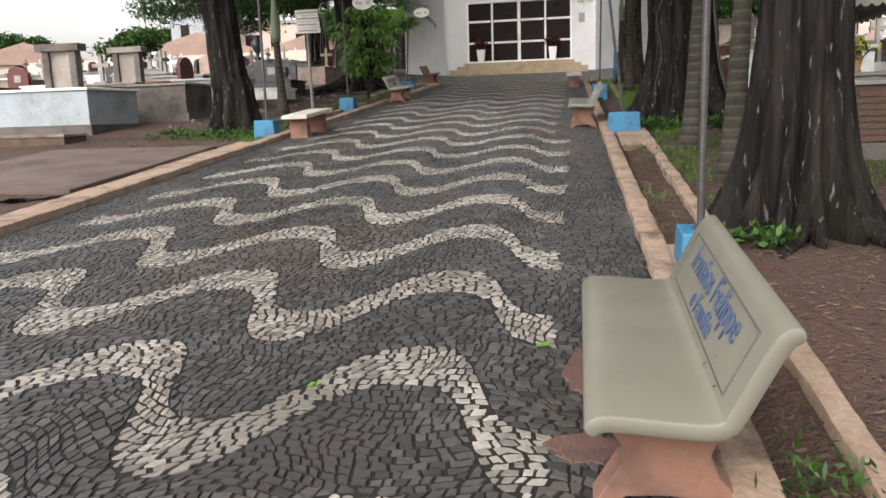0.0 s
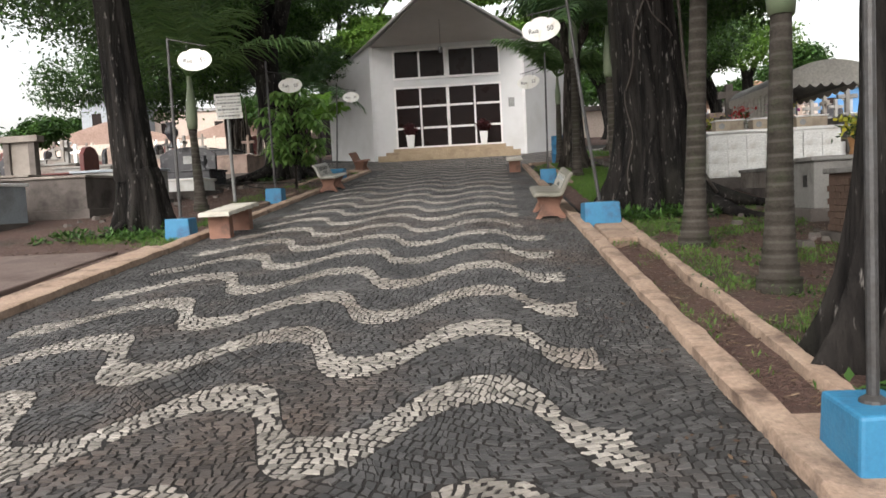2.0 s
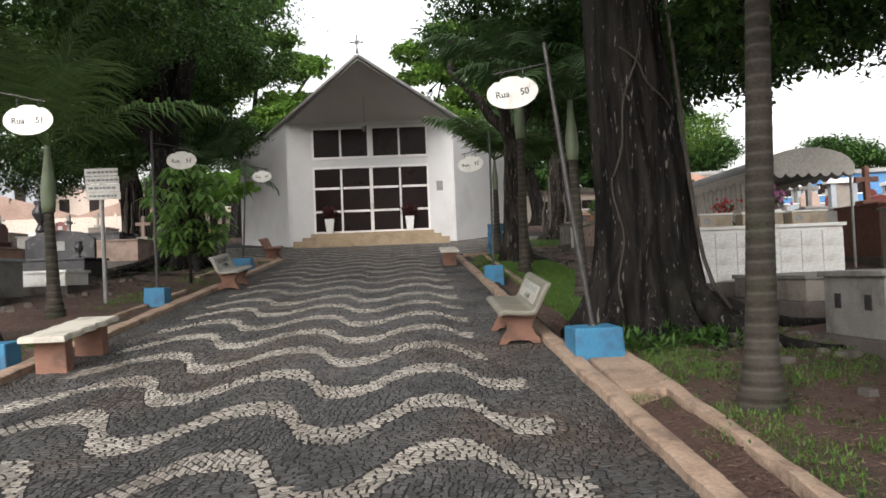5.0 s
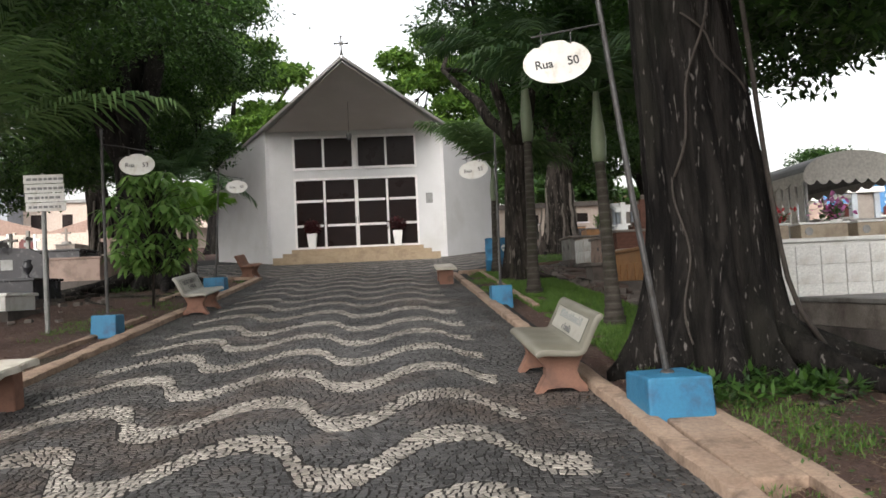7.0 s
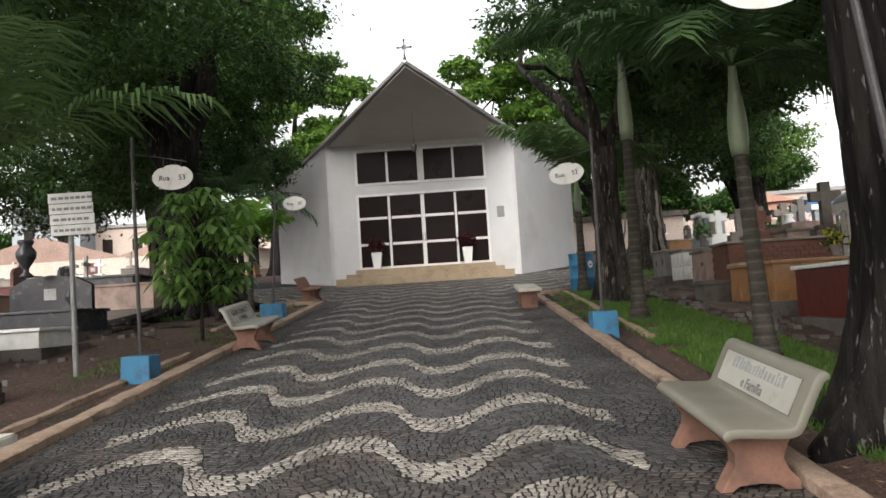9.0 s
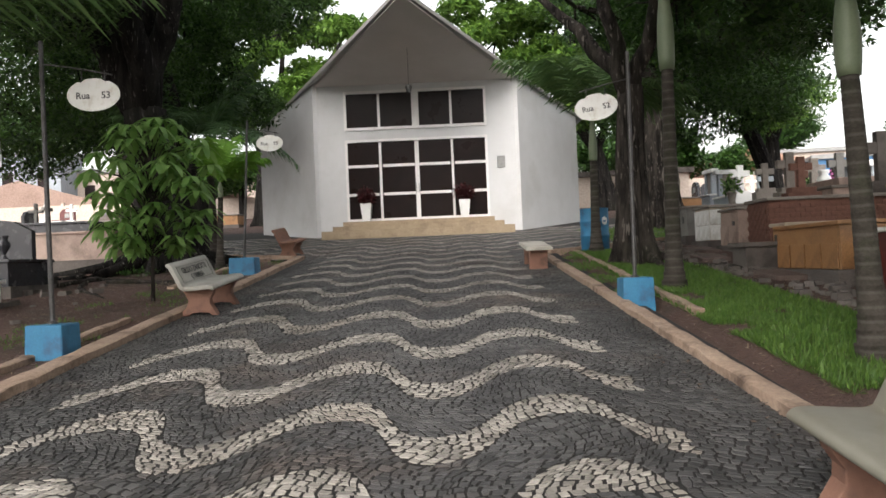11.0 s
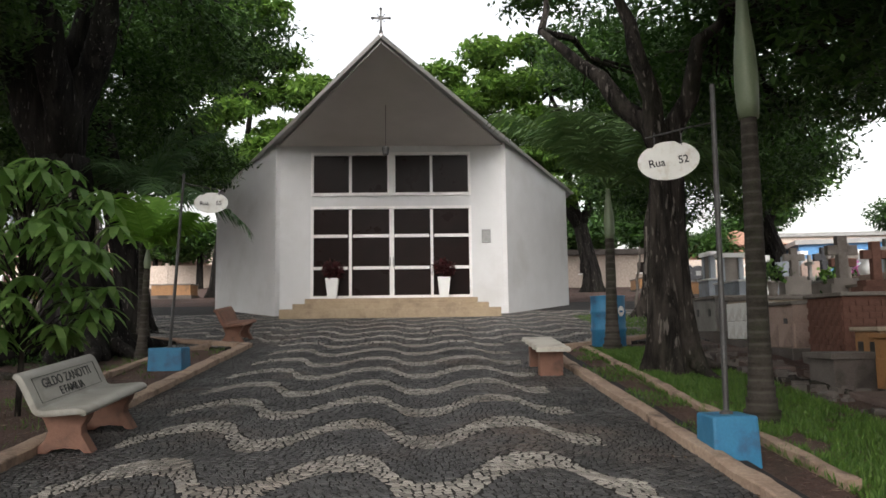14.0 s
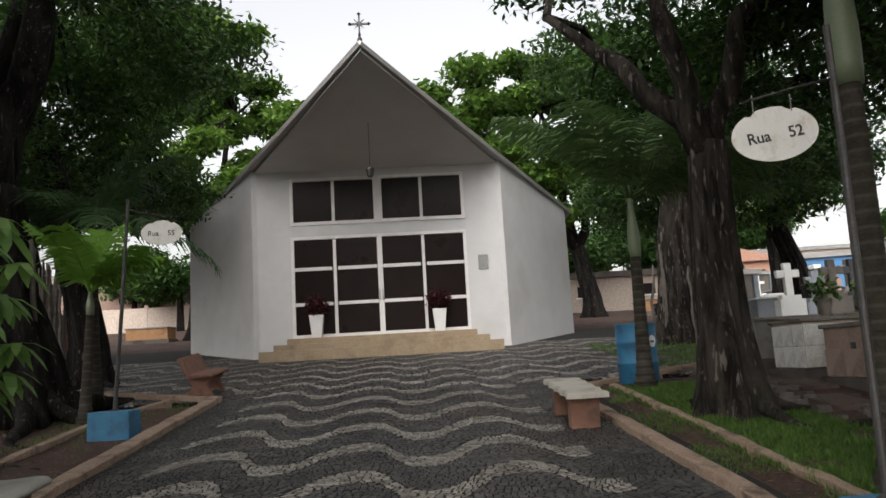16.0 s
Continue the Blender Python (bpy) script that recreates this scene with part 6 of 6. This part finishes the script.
grass("grass", 95000, (0.95, 2.55, 14.6, 29.0), -0.42, 51, "short bright green lawn beside the walk")
grass("grass", 5000, (1.1, 2.6, 7.2, 14.6), 0.2, 52, "thin green grass tufts on bare soil")
grass("grass", 1500, (0.62, 0.98, 5.8, 14.0), 0.15, 53, "sparse grass between kerb and border", 0.055)
grass("grass", 3000, (0.45, 1.0, 21.8, 29.0), 0.0, 57, "sparse grass between kerb and border")
grass("grass", 7000, (-7.6, -5.75, 13.2, 16.6), 0.05, 54, "green grass tufts by the tree foot")
grass("grass", 6500, (-7.4, -5.8, 19.0, 30.0), 0.18, 55, "thin green grass strip beside the kerb")
grass("grass", 9000, (2.5, 9.0, 31.5, 37.5), -0.35, 56, "green lawn beside the forecourt", 0.12, 0.022)


def weeds(n, area, seed, label, size=(0.10, 0.05)):
    rng = np.random.default_rng(seed)
    base = scatter(n, *area, rng)
    c = np.repeat(base, 14, 0) + rng.normal(0, 1, (n * 14, 3)) * (0.07, 0.07, 0.03) + (0, 0, 0.06)
    tagged(leaves_mesh("weeds", c, rng, size[0], size[1], M["leaf"], None, droop=-0.25, flat=0.5), label, "weeds", kind="stuff")


weeds(70, (1.0, 2.4, 13.4, 14.5), 61, "low leafy weeds at the foot of the big tree", (0.13, 0.05))
weeds(10, (1.0, 1.5, 5.9, 6.3), 62, "low weeds by the tree roots")
weeds(13, (0.66, 1.0, 2.6, 3.1), 63, "low weeds behind a bench", (0.06, 0.02))
weeds(70, (-8.2, -6.0, 13.6, 14.9), 64, "low leafy weeds at the tree foot")
weeds(14, (-9.0, -7.6, 27.6, 29.0), 65, "low weeds among tree roots")
weeds(12, (2.2, 3.0, 16.0, 19.0), 66, "low weeds beside a tomb")

grass("grass", 16000, (1.0, 3.5, 7.0, 14.6), -0.02, 58, "low patchy grass on bare soil", 0.06, 0.012)
weeds(70, (1.0, 3.2, 8.0, 14.2), 67, "small creeping weeds on bare soil", (0.045, 0.022))
M["straw"] = leaf_mat("dry_straw", (0.22, 0.165, 0.10), (0.12, 0.08, 0.05), through=0.05)
lit = np.random.default_rng(71)
for area, n in (((0.62, 3.4, 0, 14.5), 5000), ((-8.5, -5.7, 6, 30), 4000), ((0.6, 3.2, 14.5, 30), 2500)):
    c = scatter(n, *area, lit, None, 0.014)
    tagged(leaves_mesh("dry_straw", c, lit, 0.085, 0.009, M["straw"], None, droop=0.0, flat=0.15), "pale dry straw and twigs strewn on soil", "leaf litter", kind="stuff")
for area, n in (((0.62, 3.4, -1, 14.5), 9000), ((-9.5, -5.7, 4, 30), 9000), ((-0.1, 0.36, 2, 28), 500), ((2.6, 4.0, 14, 32), 1200)):
    c = scatter(n, *area, lit, None, 0.012)
    tagged(leaves_mesh("leaf_litter", c, lit, 0.045, 0.016, M["dry"], None, droop=0.0, flat=0.18), "scattered dry brown leaves and twigs on soil", "leaf litter", kind="stuff")


def fallen_leaf(x, y):
    rng = np.random.default_rng(5)
    o = leaves_mesh("fallen_leaf", np.array([(x, y, G(y) + 0.012), (x + 0.03, y + 0.01, G(y) + 0.014)]), rng, 0.09, 0.06, M["leaf_young"], None, 0.0, 0.1)
    tagged(o, "fresh yellow-green leaf lying on the paving", "leaf")


fallen_leaf(-1.28, 3.55)
fallen_leaf(-0.22, 4.10)


def slab(x0, x1, y0, y1, h, label):
    bm = bmesh.new()
    box(bm, x0, x1, y0, y1, -0.1, h, 0.02)
    for v in bm.verts:
        v.co.z += G(v.co.y)
    tagged(mesh_ob("concrete_slab", bm, M["worn_slab"]), label, "slab", kind="structure")


slab(-9.4, -6.2, 8.6, 12.6, 0.04, "stained concrete slab set in the soil")
slab(3.05, 3.55, 15.2, 18.6, 0.08, "worn concrete slab at a tomb foot")
for i, (x, y) in enumerate(((3.0, 23.0), (3.3, 24.6), (2.9, 26.0), (3.3, 27.6), (3.0, 29.0))):
    slab(x, x + 0.55, y, y + 0.9, 0.07, "broken worn concrete slab at a tomb foot")
for y0, y1 in ((4.95, 5.95), (11.7, 13.75)):
    bm = bmesh.new()
    box(bm, 0.60, 0.97, y0, y1, -0.1, 0.055, 0.02)
    for v in bm.verts:
        v.co.z += G(v.co.y) + 0.012 * noise.noise(v.co * 4)
    tagged(mesh_ob("concrete_infill", bm, M["kerb"]), "worn salmon concrete infill under a blue block", "slab", kind="structure")


def surface_roots(x, y, n, seed, spread, label):
    rng = random.Random(seed)
    t = empty("surface_roots", pose(x, y, G(y)), label, "tree roots")
    for i in range(n):
        a = rng.uniform(0, 6.283)
        px, py = rng.uniform(-spread, spread) * 0.4, rng.uniform(-spread, spread) * 0.4
        bm = bmesh.new()
        pts, rr = [], []
        for k in range(10):
            a += rng.uniform(-0.25, 0.25)
            px, py = px + 0.16 * spread * math.cos(a), py + 0.16 * spread * math.sin(a)
            pts.append((px, py, SLOPE * py + 0.035 - 0.012 * k * 0.4 + rng.uniform(-0.012, 0.012)))
            rr.append(0.055 * (1 - 0.07 * k))
        tube(bm, pts, rr, 8)
        part("root", bm, M["bark_lt"], t, smooth=True)


surface_roots(-7.9, 7.6, 7, 5, 1.3, "twisted bare tree roots lying over the soil")
surface_roots(-9.4, 26.6, 9, 6, 1.8, "spreading surface roots of a fig tree")
surface_roots(2.9, 13.9, 4, 7, 0.8, "surface roots of the big tree")
surface_roots(2.6, 25.0, 4, 8, 0.8, "surface roots beside the lawn")


def blob(name, x, y, rx, ry, h, seed, material, label):
    """A thin spread patch with a ragged outline, lying on the ground."""
    rng = np.random.default_rng(seed)
    bm = bmesh.new()
    rim, top = [], []
    for i in range(22):
        a = 2 * math.pi * i / 22
        k = rng.uniform(0.72, 1.12)
        px, py = x + rx * k * math.cos(a), y + ry * k * math.sin(a)
        rim.append(bm.verts.new((px, py, G(py) - 0.01)))
        px, py = x + rx * k * 0.9 * math.cos(a), y + ry * k * 0.9 * math.sin(a)
        top.append(bm.verts.new((px, py, G(py) + h + rng.uniform(-0.001, 0.001))))
    mid = bm.verts.new((x, y, G(y) + h))
    for i in range(22):
        j = (i + 1) % 22
        bm.faces.new((rim[i], rim[j], top[j], top[i]))
        bm.faces.new((top[i], top[j], mid))
    tagged(mesh_ob(name, bm, material), label, "mortar patch", "mortar patches on the paving")


M["red_mortar"] = mat("red_stained_mortar", (0.145, 0.075, 0.058), (0.10, 0.055, 0.045), 5, 60, 0.85, 0.4, third=(0.075, 0.058, 0.052), thirdscale=9)
blob("mortar_patch", 0.03, 3.80, 0.12, 0.30, 0.006, 71, M["red_mortar"], "red-stained mortar patch on the mosaic beside a bench")
blob("mortar_patch", 0.02, 3.06, 0.17, 0.13, 0.006, 72, M["red_mortar"], "red-stained mortar patch at a bench foot")
rng = np.random.default_rng(73)
c = np.stack([rng.normal(0.445, 0.010, 34), rng.uniform(2.65, 3.6, 34), np.zeros(34)], 1)
c[:, 2] = SLOPE * c[:, 1] + 0.446 + np.maximum(0, c[:, 0] - 0.44) * 1.6
tagged(leaves_mesh("leaf_litter", c, rng, 0.022, 0.012, M["dry"], None, 0.0, 0.3), "dry leaf crumbs caught in the bench crease", "leaf litter", kind="stuff")

# ---- mosaic paving: black and white stones set by the wave ----
WAVE_L, WAVE_X, WAVE_A, WAVE_P, WAVE_T = 1.54, -2.48, 0.44, 1.36, 0.47


# where successive troughs of the white bands lie along the walk
TROUGH_N = np.array([-6, 0, 3, 8, 12, 14, 17, 32])
TROUGH_Y = np.array([-5.26, 2.94, 7.08, 13.60, 18.95, 22.07, 26.10, 46.34])


def wave(x, y=12.0):
    f = 2 * np.pi * (x - WAVE_X + 0.017 * (y - 12.0)) / WAVE_L
    return WAVE_A * np.tanh(1.25 * np.cos(f + 0.28 * (1 - np.cos(f)))) / np.tanh(1.25)


def swirl(x, y, rng):
    """A gentle curling drift, so that the rows bend as hand-laid rows do."""
    u, v = np.zeros_like(x), np.zeros_like(x)
    for length, size in ((1.9, 0.45), (1.1, 0.32), (0.55, 0.24)):
        for _ in range(2):
            a, f = rng.uniform(0, np.pi), rng.uniform(0, 2 * np.pi)
            k = 2 * np.pi / length
            s = np.cos(k * (x * np.cos(a) + y * np.sin(a)) + f) * size / k
            u, v = u + s * np.sin(a), v - s * np.cos(a)
    return x + u, y + v


def band_offset(x, y):
    """How far along y a place lies from the middle of the nearest white band."""
    v = np.interp(y - wave(x, y) - WAVE_A, TROUGH_Y, TROUGH_N)
    return (v - np.round(v)) * WAVE_P


def paving(x0, x1, y0, y1, cell, seed, xa, xb):
    """Six-cornered outlines (n, 6, 2) of squarish stones in wandering rows, cut along the band edges, and a flag for the white ones."""
    rng = np.random.default_rng(seed)
    rows = []
    for r in range(int((y1 - y0 + 1.6) / cell)):
        count = int((x1 - x0 + 1.6) / cell)
        x = x0 - 0.8 + rng.uniform(0, cell) + np.cumsum(rng.uniform(0.62, 1.5, count)) * cell
        y = y0 - 0.8 + r * cell
        lo, hi = x + rng.normal(0, 0.13, count) * cell, x + rng.normal(0, 0.13, count) * cell
        j = rng.normal(0, 0.11, (count - 1, 6)) * cell
        q = np.zeros((count - 1, 6, 2))
        q[..., 0] = np.stack([lo[:-1], (lo[:-1] + lo[1:]) / 2, lo[1:], hi[1:], (hi[:-1] + hi[1:]) / 2, hi[:-1]], 1)
        q[..., 1] = np.array([y, y, y, y + cell, y + cell, y + cell]) + j
        rows.append(q)
    q = np.concatenate(rows)
    X, Y = swirl(q[..., 0], q[..., 1], np.random.default_rng(seed + 7))
    q = np.stack([X, Y], -1)
    m = q.mean(1, keepdims=True)
    q = m + (q - m) * rng.uniform(0.72, 0.85, (len(q), 1, 1))
    # corners close to a band edge are drawn onto it, a joint's width to the stone's own side
    inside = (np.abs(band_offset(m[:, 0, 0], m[:, 0, 1])) < WAVE_T / 2) & (m[:, 0, 0] > xa) & (m[:, 0, 0] < xb)
    q = np.where((inside & (m[:, 0, 1] < 24))[:, None, None], m + (q - m) * 0.93, q)
    X, Y = q[..., 0], q[..., 1]
    e = band_offset(X, Y)
    s = (wave(X + 0.005, Y) - wave(X - 0.005, Y)) / 0.01
    k = 1 / (1 + s * s)
    gap = np.abs(e) - WAVE_T / 2 + np.where(inside, 0.005, -0.005)[:, None] / np.sqrt(k)
    wrong = np.where(inside[:, None], gap > 0, gap < 0) | (np.abs(gap) * np.sqrt(k) < 0.22 * cell)
    wrong &= (X > xa) & (X < xb) & (np.abs(gap) * np.sqrt(k) < cell)
    gap = np.where(wrong, np.sign(e) * gap, 0)
    q = np.stack([X + gap * k * s, Y - gap * k], -1)
    c = q.mean(1)
    ok = (c[:, 0] > x0 + 0.01) & (c[:, 0] < x1 - 0.01) & (c[:, 1] > y0) & (c[:, 1] < y1)
    nxt = np.roll(q, -1, 1)
    area = 0.5 * (q[..., 0] * nxt[..., 1] - nxt[..., 0] * q[..., 1]).sum(1)
    ok &= area > cell * cell * 0.12
    return q[ok], inside[ok]


def stone_mesh(name, q, rng, material, parent):
    """Flat-topped blocks on the given outlines."""
    n, k = len(q), q.shape[1]
    c = q.mean(1, keepdims=True)
    top = c + (q - c) * 0.95
    lift = rng.uniform(-0.003, 0.003, (n, 1))
    tilt = rng.normal(0, 0.02, (n, 1, 2))
    v = np.zeros((n, 2 * k, 3))
    v[:, :k, :2], v[:, :k, 2] = q, SLOPE * q[..., 1] - 0.022
    v[:, k:, :2], v[:, k:, 2] = top, SLOPE * top[..., 1] + lift + ((top - c) * tilt).sum(-1)
    base = np.arange(n)[:, None] * 2 * k
    tops = base + np.arange(k, 2 * k)[None]
    i = np.arange(k)
    sides = np.stack([i, (i + 1) % k, k + (i + 1) % k, k + i], 1).reshape(-1)
    idx = np.concatenate([tops, base + sides[None]], 1).reshape(-1)
    total = np.tile(np.array([k] + [4] * k), n)
    start = np.concatenate([[0], np.cumsum(total)[:-1]])
    me = bpy.data.meshes.new(name)
    me.vertices.add(n * 2 * k)
    me.vertices.foreach_set("co", v.astype(np.float32).ravel())
    me.loops.add(len(idx))
    me.loops.foreach_set("vertex_index", idx.astype(np.int32))
    me.polygons.add(len(total))
    me.polygons.foreach_set("loop_start", start.astype(np.int32))
    me.polygons.foreach_set("loop_total", total.astype(np.int32))
    me.polygons.foreach_set("use_smooth", np.zeros(len(total), dtype=bool))
    me.update(calc_edges=True)
    me.materials.append(material)
    ob = new(name, me)
    ob.parent = parent
    return ob


def lay(x0, x1, y0, y1, cell, seed, xa, xb, parent, near=None):
    q, w = paving(x0, x1, y0, y1, cell, seed, xa, xb)
    rng = np.random.default_rng(seed + 1)
    single = np.zeros(len(q), bool)
    if near:
        c = q.mean(1)
        single = (np.abs(c[:, 0] - near[0]) < near[2]) & (np.abs(c[:, 1] - near[1]) < near[3])
    for flag, m, label in ((True, M["stone_white"], "cream-white limestone mosaic stones"), (False, M["stone_black"], "dark grey basalt mosaic stones")):
        ob = stone_mesh("paving_stones", q[(w == flag) & ~single], rng, m, parent)
        tagged(ob, label, kind="stuff")
    for i in np.nonzero(single)[0]:
        stone_mesh("paving_stone", q[i:i + 1], rng, M["stone_white_one"] if w[i] else M["stone_black_one"], parent)


M["stone_white_one"], M["stone_black_one"] = M["stone_white"], M["stone_black"]
lay(-5.48, 0.47, -1.2, 13.0, 0.058, 21, -4.9, -0.14, pavement, near=(-1.2, 3.1, 0.45, 0.42))
lay(-5.48, 0.37, 13.0, 30.5, 0.064, 22, -4.85, -0.40, pavement)
lay(-13, 8, 30.5, 40.6, 0.108, 23, -12.8, 7.8, plaza)
